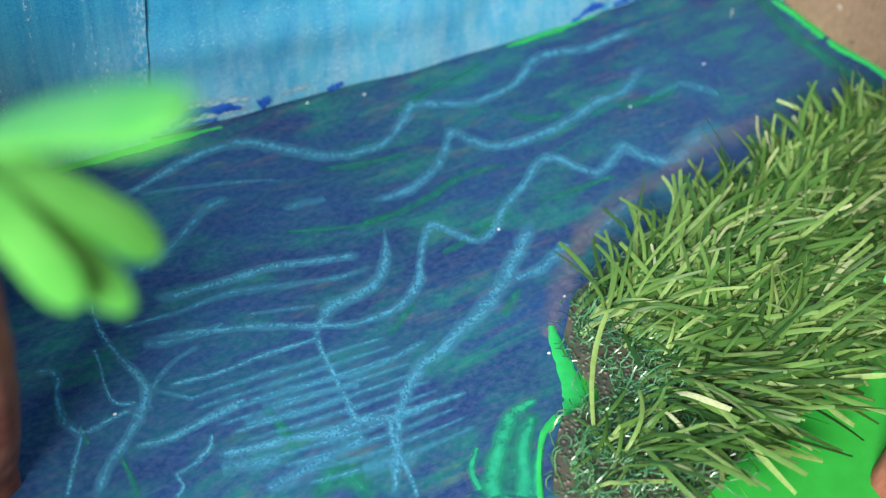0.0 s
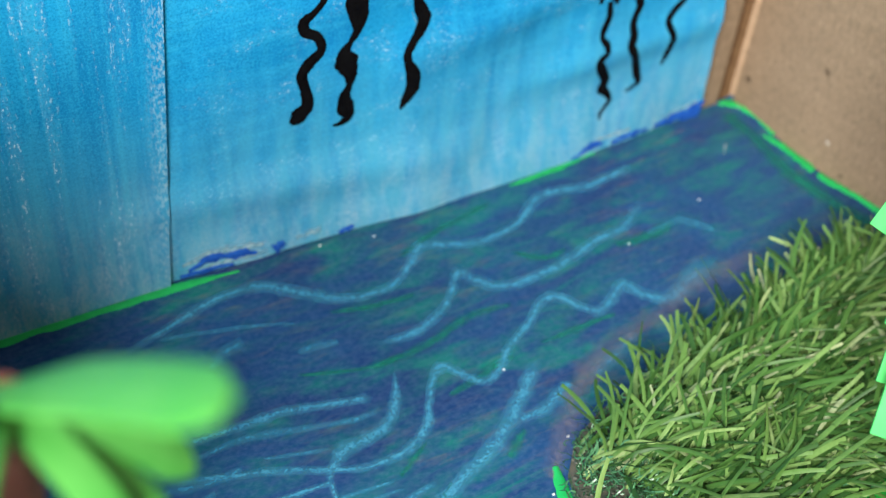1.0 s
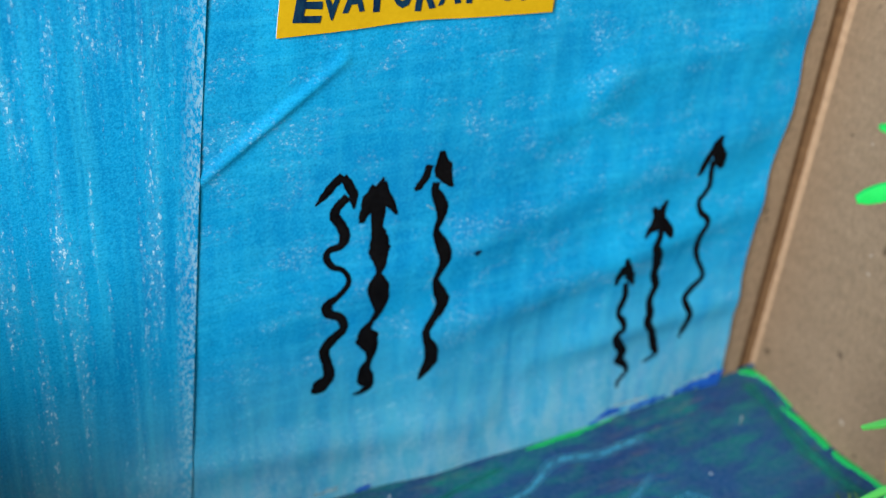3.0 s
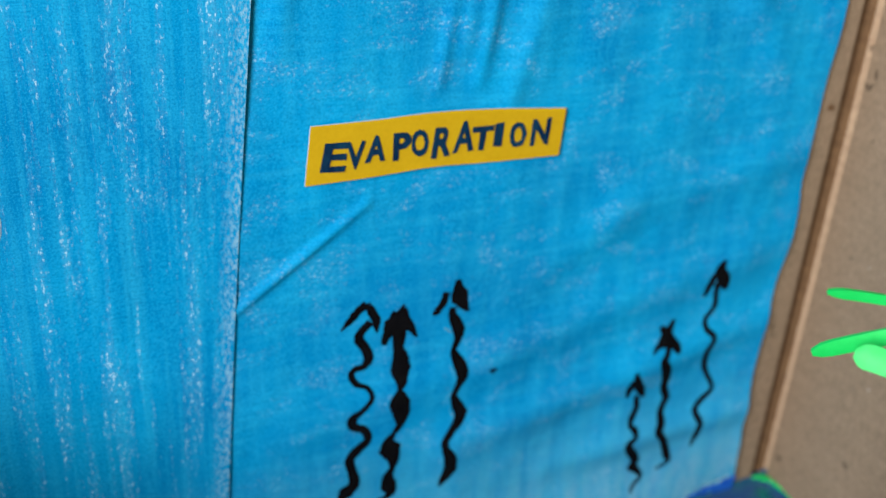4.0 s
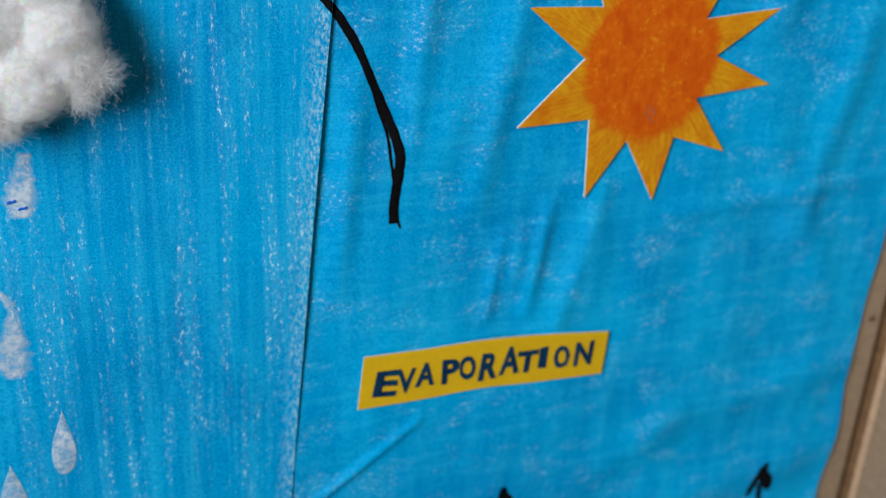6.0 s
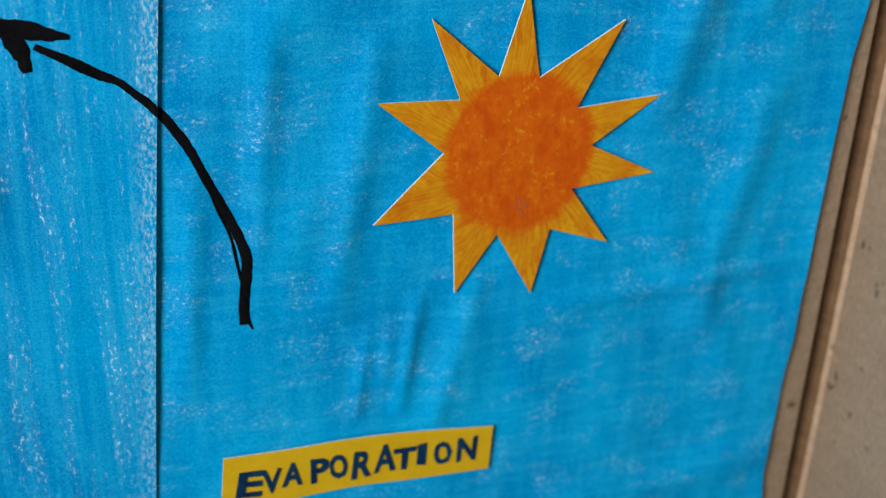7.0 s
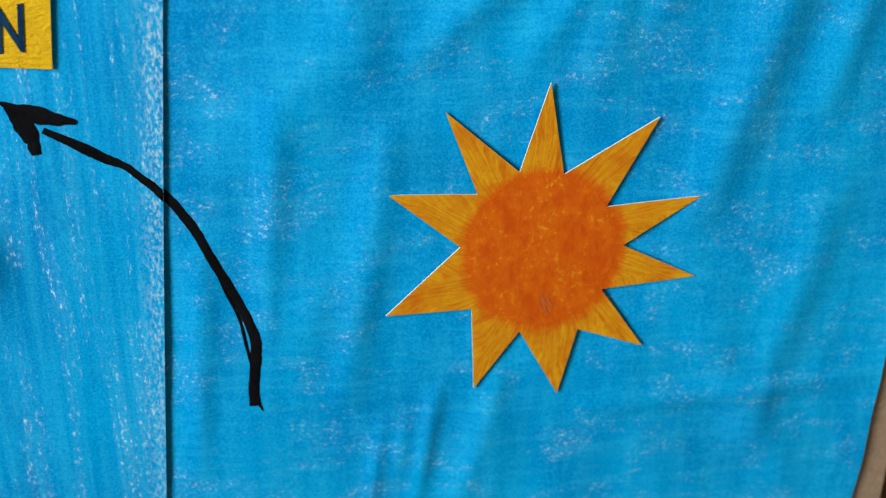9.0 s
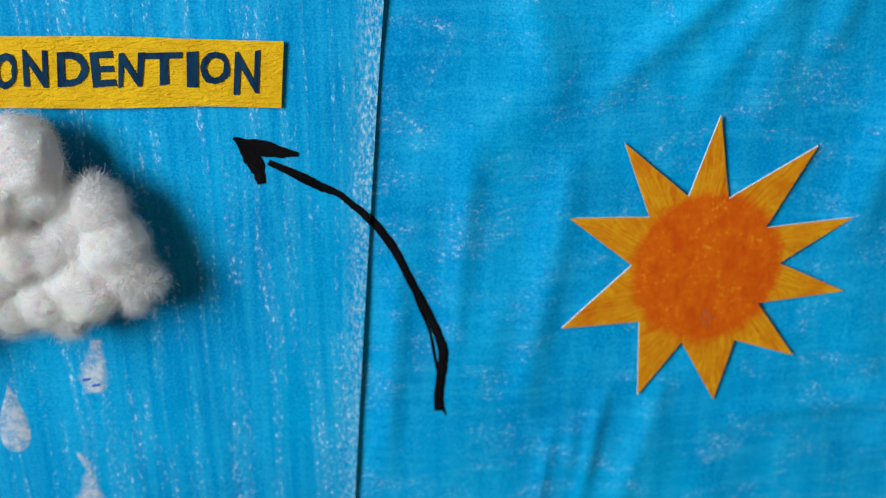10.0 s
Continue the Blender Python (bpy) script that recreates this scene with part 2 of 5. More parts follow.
def laid_card():
    """Thick yellow card with a slanting, wrinkled grain pressed into it."""
    m, nt, b = material("yellow_card", 0.7, spec=0.12)
    slant = cloud(nt, coords(nt, (240, 200, 820), (0, -28, 0)), 1.0, 3, 0.6, 1.2)
    fine = cloud(nt, coords(nt), 1700, 3, 0.7)
    broad = cloud(nt, coords(nt), 70, 3, 0.6)
    col = ramp(nt, broad, (0.3, (0.56, 0.33, 0.003)), (0.7, (0.68, 0.43, 0.006)))
    col = mixed(nt, ramp(nt, slant, (0.28, 0.35), (0.45, 0.0)), col, (0.46, 0.25, 0.002))
    col = mixed(nt, ramp(nt, fine, (0.62, 0.0), (0.75, 0.4)), col, (0.78, 0.56, 0.08))
    nt.links.new(col, b.inputs["Base Color"])
    relief(nt, b, times(nt, slant, times(nt, fine, 0.3), "ADD"), 0.8, 0.0010)
    return m


YELLOW = laid_card()
YELLOW_FLAT = plain("yellow_paper", (0.50, 0.31, 0.004), (0.57, 0.36, 0.006), 700, 0.7, 0.1)
INK = plain("navy_marker", (0.002, 0.010, 0.040), (0.008, 0.048, 0.095), 420, 0.65, 0.04, (2.2, 1, 0.7), 0.3)
BARK = plain("brown_crepe_bark", (0.11, 0.024, 0.012), (0.36, 0.15, 0.10), 160, 0.75, 0.3, (1, 1, 0.6), 0.9)


def dimpled_rubber():
    m, nt, b = material("turf_backing", 0.5, spec=0.5)
    v = nt.nodes.new("ShaderNodeTexVoronoi")
    v.inputs["Scale"].default_value, v.inputs["Randomness"].default_value = 620, 0.7
    nt.links.new(coords(nt), v.inputs["Vector"])
    dirt = cloud(nt, coords(nt), 260, 4, 0.7)
    col = ramp(nt, v.outputs["Distance"], (0.15, (0.20, 0.23, 0.19)), (0.42, (0.055, 0.065, 0.05)))
    nt.links.new(mixed(nt, ramp(nt, dirt, (0.4, 0.0), (0.7, 0.8)), col, (0.13, 0.115, 0.085)), b.inputs["Base Color"])
    relief(nt, b, ramp(nt, v.outputs["Distance"], (0.1, 1.0), (0.5, 0.0)), 0.8, 0.0006)
    return m


RUBBER = dimpled_rubber()


def crayon(name, ground, over, most, stretch, specks, rays=True, core=None):
    """Wax crayon rubbed outward from the middle; the strokes follow the sheet's own (turn, distance)."""
    m, nt, b = material(name, 0.6, spec=0.12)
    tc, mp = nt.nodes.new("ShaderNodeTexCoord"), nt.nodes.new("ShaderNodeMapping")
    mp.inputs["Scale"].default_value = stretch
    nt.links.new(tc.outputs["UV"], mp.inputs[0])
    wax = cloud(nt, mp.outputs[0] if rays else coords(nt, stretch, (0, 25, 0)), 1.0, 5, 0.7, 0.5)
    broad = cloud(nt, coords(nt), 110, 4, 0.65)
    dots = cloud(nt, coords(nt), 620, 4, 0.7)
    both = times(nt, times(nt, wax, 0.6), times(nt, broad, 0.4), "ADD")
    col = ramp(nt, both, (0.40, ground), (most, over))
    if core:    # (x, z, radius, height to width, two colours): another crayon rubbed over the middle, thinning out at its rim
        span = nt.nodes.new("ShaderNodeVectorMath")
        span.operation = "DISTANCE"
        nt.links.new(coords(nt, (1, 0, 1 / core[3])), span.inputs[0])
        span.inputs[1].default_value = (core[0], 0, core[1] / core[3])
        far = times(nt, times(nt, span.outputs["Value"], 1 / core[2]), times(nt, times(nt, broad, dots, "ADD"), 0.14), "ADD")
        col = mixed(nt, ramp(nt, times(nt, far, 0.5), (0.53, 1.0), (0.60, 0.0)), col, ramp(nt, both, (0.40, core[4]), (0.64, core[5])))
    col = mixed(nt, times(nt, ramp(nt, dots, (0.56, 0.0), (0.68, 1.0)), ramp(nt, broad, (0.45, 0.0), (0.6, specks))), col, (0.70, 0.42, 0.015))
    col = mixed(nt, ramp(nt, dots, (0.28, 0.4), (0.42, 0.0)), col, tuple(0.7 * v for v in ground))
    nt.links.new(col, b.inputs["Base Color"])
    relief(nt, b, times(nt, wax, dots, "ADD"), 0.25, 0.0004)
    return m


ORANGE = crayon("orange_crayon", (0.44, 0.060, 0.0), (0.55, 0.120, 0.001), 0.64, (330, 300, 190), 0.55, rays=False)
RAY = crayon("yellow_orange_crayon", (0.44, 0.115, 0.001), (0.56, 0.29, 0.004), 0.60, (1100, 90, 1), 0.3, core=(0.1234, 0.2877, 0.0236, 1.07, (0.44, 0.060, 0.0), (0.55, 0.120, 0.001)))


def blade_green():
    m, nt, b = material("turf_blade", 0.46, spec=0.25)
    isl = nt.nodes.new("ShaderNodeNewGeometry").outputs["Random Per Island"]
    col = ramp(nt, isl, (0.0, (0.014, 0.058, 0.013)), (0.35, (0.045, 0.135, 0.028)), (0.7, (0.115, 0.235, 0.058)), (0.9, (0.22, 0.35, 0.12)), (1.0, (0.42, 0.48, 0.28)))
    fine = cloud(nt, coords(nt), 700, 2)
    nt.links.new(mixed(nt, ramp(nt, fine, (0.35, 0.0), (0.7, 0.35)), col, (0.05, 0.13, 0.02)), b.inputs["Base Color"])
    b.inputs["Transmission Weight"].default_value = 0.0
    return m


BLADE = blade_green()
THATCH = plain("turf_thatch", (0.018, 0.10, 0.038), (0.10, 0.30, 0.14), 500, 0.3, 0.6)


def cotton_white():
    m, nt, b = material("cotton_wool", 1.0, spec=0.05)
    one = cloud(nt, coords(nt, (300, 700, 1700), (0, 25, 0)), 1.0, 5, 0.75, 1.6)
    two = cloud(nt, coords(nt, (1700, 700, 350), (0, 15, 0)), 1.0, 5, 0.75, 1.6)
    n = times(nt, one, two, "MAXIMUM")
    w = cloud(nt, coords(nt), 150, 4, 0.6, 1.0)
    nt.links.new(ramp(nt, times(nt, n, w, "ADD"), (0.72, (0.70, 0.71, 0.73)), (1.02, (0.88, 0.885, 0.895))), b.inputs["Base Color"])
    b.inputs["Subsurface Weight"].default_value, b.inputs["Subsurface Scale"].default_value = 0.6, 0.004
    b.inputs["Sheen Weight"].default_value = 0.4
    relief(nt, b, times(nt, n, times(nt, w, 0.6), "ADD"), 0.8, 0.0022)
    return m


COTTON = cotton_white()


def cotton_fibre():
    """Single fibres, which let half of the light through."""
    m, nt, b = material("cotton_fibre", 1.0, spec=0.0)
    b.inputs["Base Color"].default_value = (0.80, 0.80, 0.80, 1)
    out = next(n for n in nt.nodes if n.type == "OUTPUT_MATERIAL")
    lit, mix = nt.nodes.new("ShaderNodeBsdfTranslucent"), nt.nodes.new("ShaderNodeMixShader")
    lit.inputs[0].default_value = (0.80, 0.80, 0.80, 1)
    nt.links.new(b.outputs[0], mix.inputs[1])
    nt.links.new(lit.outputs[0], mix.inputs[2])
    nt.links.new(mix.outputs[0], out.inputs[0])
    return m


FIBRE = cotton_fibre()
PLASTER = plain("room_plaster", (0.30, 0.29, 0.28), (0.36, 0.35, 0.34), 30, 0.9, 0.2)
WOOD = plain("table_wood", (0.20, 0.12, 0.06), (0.30, 0.19, 0.10), 20, 0.5, 0.4, (1, 14, 14))
TILE = plain("room_floor", (0.30, 0.27, 0.24), (0.38, 0.35, 0.31), 12, 0.5)


# ---- building helpers ----
def part(name, shape, mat, parent=None, label="", smooth=True, turn=True):
    """Links a bmesh or mesh in world metres as one mesh object, under a thing or a part."""
    if isinstance(shape, bmesh.types.BMesh):
        me = bpy.data.meshes.new(name)
        if turn:
            bmesh.ops.recalc_face_normals(shape, faces=shape.faces[:])
        shape.to_mesh(me)
        shape.free()
    else:
        me = shape
    for p in me.polygons:
        p.use_smooth = smooth
    if smooth:
        me.set_sharp_from_angle(angle=0.75)
    for m in (mat if isinstance(mat, tuple) else (mat,)):
        me.materials.append(m)
    ob = new(name, me)
    if parent is not None:
        ob.parent = parent
        ob.matrix_parent_inverse = BASE[parent].inverted()
    BASE[ob] = Matrix()
    return tagged(ob, label)


BASE = {}


def thing(name, at, label, category, group=""):
    e = new(name)
    e.empty_display_size, e.location = 0.01, at
    BASE[e] = Matrix.Translation(at)
    return tagged(e, label, category, group)


def box(lo, hi, bevel=0.0):
    bm = bmesh.new()
    mid, size = [(a + c) / 2 for a, c in zip(lo, hi)], [c - a for a, c in zip(lo, hi)]
    bmesh.ops.create_cube(bm, size=1, matrix=Matrix.LocRotScale(mid, None, size))
    if bevel:
        bmesh.ops.bevel(bm, geom=bm.edges[:], offset=bevel, segments=2, affect="EDGES")
    return bm


def thicken(ob, thick, offset=-1.0):
    """Gives a sheet its thickness, with crisp cut edges of bare paper."""
    m = ob.modifiers.new("thickness", "SOLIDIFY")
    m.thickness, m.offset, m.material_offset_rim = thick, offset, 1
    e = ob.modifiers.new("crisp", "EDGE_SPLIT")
    e.split_angle = 0.75


def sheet_of(rows):
    """A mesh from a grid of places."""
    bm = bmesh.new()
    vs = [[bm.verts.new(p) for p in r] for r in rows]
    uv = bm.loops.layers.uv.new("UVMap")
    for j, (r, s) in enumerate(zip(vs, vs[1:])):
        for k in range(len(r) - 1):
            f = bm.faces.new((r[k], r[k + 1], s[k + 1], s[k]))
            for loop, (a, b) in zip(f.loops, ((j, k), (j, k + 1), (j + 1, k + 1), (j + 1, k))):
                loop[uv].uv = (a / (len(rows) - 1), b / (len(r) - 1))
    return bm


def spline(points, n):
    """Catmull-Rom through the points."""
    p = [np.array(q, float) for q in points]
    p = [2 * p[0] - p[1], *p, 2 * p[-1] - p[-2]]
    out = []
    for k in range(n):
        u = k / (n - 1) * (len(p) - 3)
        i = min(int(u), len(p) - 4)
        f = u - i
        a, b, c, d = p[i : i + 4]
        out.append(0.5 * (2 * b + (c - a) * f + (2 * a - 5 * b + 4 * c - d) * f * f + (3 * b - a - 3 * c + d) * f ** 3))
    return out


def brush(points, widths, onto, lift=0.0003, rag=0.12, n=0, seed=0):
    """A brush stroke: a thin raised ribbon with an uneven edge, laid onto a surface."""
    n = n or max(8, 9 * (len(points) - 1))
    mid = spline(points, n)
    wid = np.interp(np.linspace(0, 1, n), np.linspace(0, 1, len(widths)), widths)
    rows = []
    for k, c in enumerate(mid):
        d = mid[min(k + 1, n - 1)] - mid[max(k - 1, 0)]
        s = np.array((-d[1], d[0])) / (np.linalg.norm(d) + 1e-9)
        l = wid[k] * (0.5 + rag * noise.noise((k * 0.45 + seed * 7.3, seed, 0.0)))
        r = wid[k] * (0.5 + rag * noise.noise((k * 0.45 + seed * 7.3, seed + 5.5, 3.0)))
        edge = [c + s * l, c + s * l * 0.5, c, c - s * r * 0.5, c - s * r]
        rows.append([onto(*q, h) for q, h in zip(edge, (0.4 * lift, lift, lift, lift, 0.4 * lift))])
    return sheet_of(rows)


def blot(points, onto, lift=0.0003):
    """A flat painted patch with the outline given."""
    bm = bmesh.new()
    c = np.mean(points, axis=0)
    lo = [bm.verts.new(onto(*p, 0.00005)) for p in points]
    hi = [bm.verts.new(onto(*(c + 0.93 * (np.array(p) - c)), lift)) for p in points]
    for k in range(len(lo)):
        j = (k + 1) % len(lo)
        bm.faces.new((lo[k], lo[j], hi[j], hi[k]))
    bm.faces.new(hi)
    uv = bm.loops.layers.uv.new("UVMap")
    for f in bm.faces:
        for loop in f.loops:
            loop[uv].uv = (0.5, 0.5 if loop.vert in hi else 0.02)
    return bm


# ---- the room that holds the model: table, floor, walls, window ----
def room():
    lo, hi, z0, z1 = (WIN[0], -2.7), (1.7, 0.9), -0.76, 1.95
    tagged(part("floor_room", box((lo[0] - 0.1, lo[1] - 0.1, z0 - 0.1), (hi[0] + 0.1, hi[1] + 0.1, z0)), TILE), "plain dull room floor", "floor", kind="structure")
    tagged(part("ceiling", box((lo[0] - 0.1, lo[1] - 0.1, z1), (hi[0] + 0.1, hi[1] + 0.1, z1 + 0.1)), PLASTER), "plain pale ceiling", "ceiling", kind="structure")
    tagged(part("wall_north", box((lo[0] - 0.1, hi[1], z0), (hi[0] + 0.1, hi[1] + 0.1, z1)), PLASTER), "plain pale plastered wall", "wall", kind="structure")
    tagged(part("wall_south", box((lo[0] - 0.1, lo[1] - 0.1, z0), (hi[0] + 0.1, lo[1], z1)), PLASTER), "plain pale plastered wall", "wall", kind="structure")
    tagged(part("wall_east", box((hi[0], lo[1], z0), (hi[0] + 0.1, hi[1], z1)), PLASTER), "plain pale plastered wall", "wall", kind="structure")
    bm = bmesh.new()
    a, c, zl, zh = WIN[1] - 0.30, WIN[1] + 0.30, WIN[2] - 0.33, WIN[2] + 0.33
    for p, q in (((lo[1], z0), (a, z1)), ((c, z0), (hi[1], z1)), ((a, z0), (c, zl)), ((a, zh), (c, z1))):
        bmesh.ops.create_cube(bm, size=1, matrix=Matrix.LocRotScale((lo[0] - 0.05, (p[0] + q[0]) / 2, (p[1] + q[1]) / 2), None, (0.1, q[0] - p[0], q[1] - p[1])))
    tagged(part("wall_west", bm, PLASTER, smooth=False), "plain pale plastered wall with a window opening", "wall", kind="structure")


room()
table = thing("table", (0, -0.2, TABLE), "plain brown wooden table under the model", "table")
part("tabletop", box((-0.55, -0.75, TABLE - 0.03), (0.55, 0.25, TABLE), 0.003), WOOD, table)
for sx in (-0.5, 0.5):
    for sy in (-0.7, 0.2):
        part("leg", box((sx - 0.025, sy - 0.025, -0.76), (sx + 0.025, sy + 0.025, TABLE - 0.03), 0.003), WOOD, table)

# ---- the model: base, back panel, side panel, painted sheets ----
TOP, LEFT, CORNER = 0.50, -0.165, 0.2525


def seam(z):
    return -0.0003 + 0.058 * z + 0.046 * z * z


EDGE_Z = (0.0, 0.04, 0.07, 0.097, 0.117, 0.139, 0.151, 0.166, 0.18, 0.20, 0.225, 0.26, 0.29, 0.31, 0.327, 0.36, 0.5)
EDGE_X = (0.2284, 0.2257, 0.2257, 0.2263, 0.2288, 0.2303, 0.2287, 0.2282, 0.2296, 0.2300, 0.2308, 0.2316, 0.2318, 0.2332, 0.2357, 0.2385, 0.241)


def right_edge(z):
    """The torn, wavering right edge of the sheet."""
    return float(np.interp(z, EDGE_Z, EDGE_X)) + 0.0005 * noise.noise((z * 60, 2.0, 0))


FOLDS = [  # from, to, height, half width of the ridges in the right sheet
    ((0.006, 0.135), (0.052, 0.169), 0.0009, 0.0017),
    ((0.004, 0.031), (0.110, 0.020), 0.0018, 0.008),
    ((0.090, 0.064), (0.235, 0.092), 0.0020, 0.009),
    ((0.130, 0.040), (0.235, 0.046), 0.0016, 0.007),
    ((0.100, 0.100), (0.235, 0.128), 0.0013, 0.010),
    ((0.030, 0.085), (0.120, 0.100), 0.0009, 0.010),
    ((0.150, 0.150), (0.232, 0.165), 0.0011, 0.009),
    ((0.190, 0.375), (0.168, 0.300), 0.0020, 0.008),
    ((0.205, 0.300), (0.190, 0.220), 0.0012, 0.007),
    ((0.080, 0.320), (0.068, 0.245), 0.0014, 0.006),
    ((0.052, 0.330), (0.046, 0.265), 0.0008, 0.004),
    ((0.094, 0.243), (0.088, 0.206), 0.0010, 0.003),
    ((0.078, 0.232), (0.074, 0.205), 0.0007, 0.0025),
    ((0.112, 0.245), (0.100, 0.198), 0.0011, 0.0045),
    ((0.090, 0.345), (0.130, 0.380), 0.0012, 0.005),
    ((0.120, 0.130), (0.160, 0.160), 0.0009, 0.009),
    ((0.150, 0.390), (0.120, 0.345), 0.0011, 0.005),
    ((0.215, 0.390), (0.200, 0.330), 0.0014, 0.006),
    ((0.060, 0.400), (0.075, 0.345), 0.0010, 0.006),
    ((0.175, 0.255), (0.205, 0.205), 0.0010, 0.008),
    ((0.140, 0.235), (0.225, 0.240), 0.0007, 0.004),
    ((0.030, 0.290), (0.024, 0.220), 0.0008, 0.004),
    ((0.074, 0.352), (0.043, 0.317), 0.0013, 0.012),
    ((0.142, 0.376), (0.137, 0.340), 0.0012, 0.007),
    ((0.160, 0.376), (0.151, 0.352), 0.0010, 0.005),
    ((0.063, 0.282), (0.057, 0.262), 0.0010, 0.009),
    ((0.085, 0.232), (0.083, 0.216), 0.0008, 0.004),
    ((0.115, 0.233), (0.110, 0.205), 0.0007, 0.005),
]


def fold(x, z, a, b, h, w):
    ax, az, bx, bz = *a, *b
    u = ((x - ax) * (bx - ax) + (z - az) * (bz - az)) / ((bx - ax) ** 2 + (bz - az) ** 2)
    v = min(1, max(0, u))
    d = math.hypot(x - ax - v * (bx - ax), z - az - v * (bz - az))
    return h * math.exp(-((d / w) ** 2)) * (0.35 + 0.65 * math.sin(math.pi * min(1, max(0, 0.1 + 0.8 * v))))


def right_y(x, z):
    y = 0.0013 * noise.noise((x * 22, z * 16, 0.3)) + 0.0006 * noise.noise((x * 50, z * 24, 4.0)) + 0.00016 * noise.noise((x * 150, z * 90, 9.0)) - 0.0008
    y += 1.6 * sum(fold(x, z, *f) for f in FOLDS)
    lift = 0.0010 * math.exp(-(max(0.0, right_edge(z) - x) / 0.006)) * (0.5 + 0.5 * math.sin(z * 26 + 0.6))
    bow = 0.0048 * math.exp(-((z / 0.02) ** 2)) * math.sin(math.pi * min(1, max(0, x / 0.23)))
    return -(y + lift + bow)


def left_y(x, z):
    y = 0.0007 * noise.noise((x * 18, z * 10, 7.3)) + 0.00025 * noise.noise((x * 80, z * 30, 1.0))
    return -(0.0006 + y + 0.0004 * math.exp(-(seam(z) - x) / 0.006)) + min(0.0, right_y(seam(z), z)) * math.exp(-(seam(z) - x) / 0.02)


def on_wall(x, z, h=0.0003):
    return (x, (left_y(x, z) if x < seam(z) else right_y(x, z)) - h, z)


def floor_z(x, y):
    return 0.0022 * max(0.0, (x - 0.243) / 0.010) ** 2 + 0.0004 * noise.noise((x * 30, y * 30, 0))


def on_floor(x, y, h=0.0003):
    return (x, y, floor_z(x, y) + h)


def extruded(profile, z0, z1):
    return sheet_of([[(x, y, z) for x, y in profile] for z in np.linspace(z0, z1, 40)])


# back panel of corrugated board, its scored corner, and the side panel
back = tagged(part("wall_back", box((LEFT - 0.004, 0.0031, -0.006), (0.2412, 0.0085, TOP)), KRAFT), "brown corrugated cardboard back panel of the box", "cardboard panel", kind="structure")
# the groove's shade is in its darker colour
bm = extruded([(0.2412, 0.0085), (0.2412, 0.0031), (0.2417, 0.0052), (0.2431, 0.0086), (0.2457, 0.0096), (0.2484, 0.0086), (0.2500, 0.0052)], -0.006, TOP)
part("corner_crease", bm, STAIN_SHADE, back, "crease in the cardboard corner, its shade put into the dark colour")
bm = extruded([(0.2500, 0.0052), (0.2506, 0.0030), (0.2513, 0.0014), (0.2522, 0.0007), (0.2530, 0.0011), (0.2541, 0.0040), (0.2551, 0.0085)], -0.006, TOP)
part("corner_ridge", bm, RIDGE, back, "ridge along the cardboard fold, its highlight put into the pale colour")


def side_x(y, z):
    return CORNER + 0.0005 - 0.0030 * math.exp(-(((y + 0.045) / 0.03) ** 2)) * math.exp(-max(0.0, z) / 0.05)


bm = sheet_of([[(side_x(y, z), y, z) for y in np.linspace(0.0010, -0.33, 80)] for z in np.linspace(-0.006, TOP, 60)])
side = tagged(part("wall_side", bm, (KRAFT, KRAFT), turn=False), "brown speckled cardboard side panel of the box", "cardboard panel", kind="structure")
thicken(side, 0.004, 1.0)
for y, z, r in ((-0.02, 0.19, 0.0012), (-0.045, 0.10, 0.0010), (-0.035, 0.062, 0.0009), (-0.035, 0.076, 0.0007), (-0.058, 0.023, 0.0008), (-0.047, 0.016, 0.0006), (-0.056, 0.040, 0.0009)):
    ring = [(y + r * (1 + 0.3 * noise.noise((k, y, z))) * math.cos(k), z + 1.3 * r * math.sin(k)) for k in np.linspace(0, 5.6, 9)]
    part("stain", blot(ring, lambda a, b, h: (side_x(a, b) - h, a, b)), STAIN_SHADE, side, "small dark stain in the cardboard")
part("stain", blot([(0.2362 + 0.0018 * math.cos(k) * (1 + 0.4 * math.sin(2 * k)), 0.1788 + 0.0011 * math.sin(k) - 0.3 * 0.0018 * math.cos(k)) for k in np.linspace(0, 5.6, 10)], lambda a, b, h: (a + 0.001, 0.0031 - h, b)), STAIN_SHADE, back, "small dark stain in the cardboard")

for pts, w, mat, label in (([(-.030, .0030), (-.0315, .0052)], [1.6, 0.6], SMEAR, "small cobalt paint mark"), ([(-.072, .0035), (-.076, .0062), (-.081, .0045)], [0.6, 1.2, 0.6], STAIN_SHADE, "thin dark curved scratch"), ([(-.050, .075), (-.0515, .070)], [0.5, 0.9], STAIN_SHADE, "thin dark scratch"), ([(-.028, .085), (-.0285, .082)], [0.9, 0.5], PAPER, "pale fleck in the cardboard")):
    part("paint_mark" if mat is SMEAR else "scratch", brush(pts, [0.001 * q for q in w], lambda a, b, h: (side_x(a, b) - h, a, b), 0.0003, 0.3, n=10), mat, side, label)

# added out of view: keeps window light off the lower left sheet
tagged(part("shade_panel", box((LEFT - 0.004, -0.20, -0.006), (LEFT, 0.0040, 0.182)), KRAFT), "unseen low cardboard panel added to shade the lower left", "cardboard panel", kind="structure")

# painted base
xs, ys = np.linspace(LEFT, CORNER, 120), np.linspace(0.0045, -0.33, 90)
bm = sheet_of([[on_floor(LEFT + (side_x(y, 0.002) - LEFT) * (x - LEFT) / (CORNER - LEFT), y, 0) for x in xs] for y in ys])
base = tagged(part("ground", bm, WATER), "cardboard base painted as dark blue water with green streaks", "painted base", kind="structure")
part("board", box((LEFT, -0.33, TABLE), (CORNER, 0.0045, -0.0012)), KRAFT, base, "brown cardboard under the painted water")

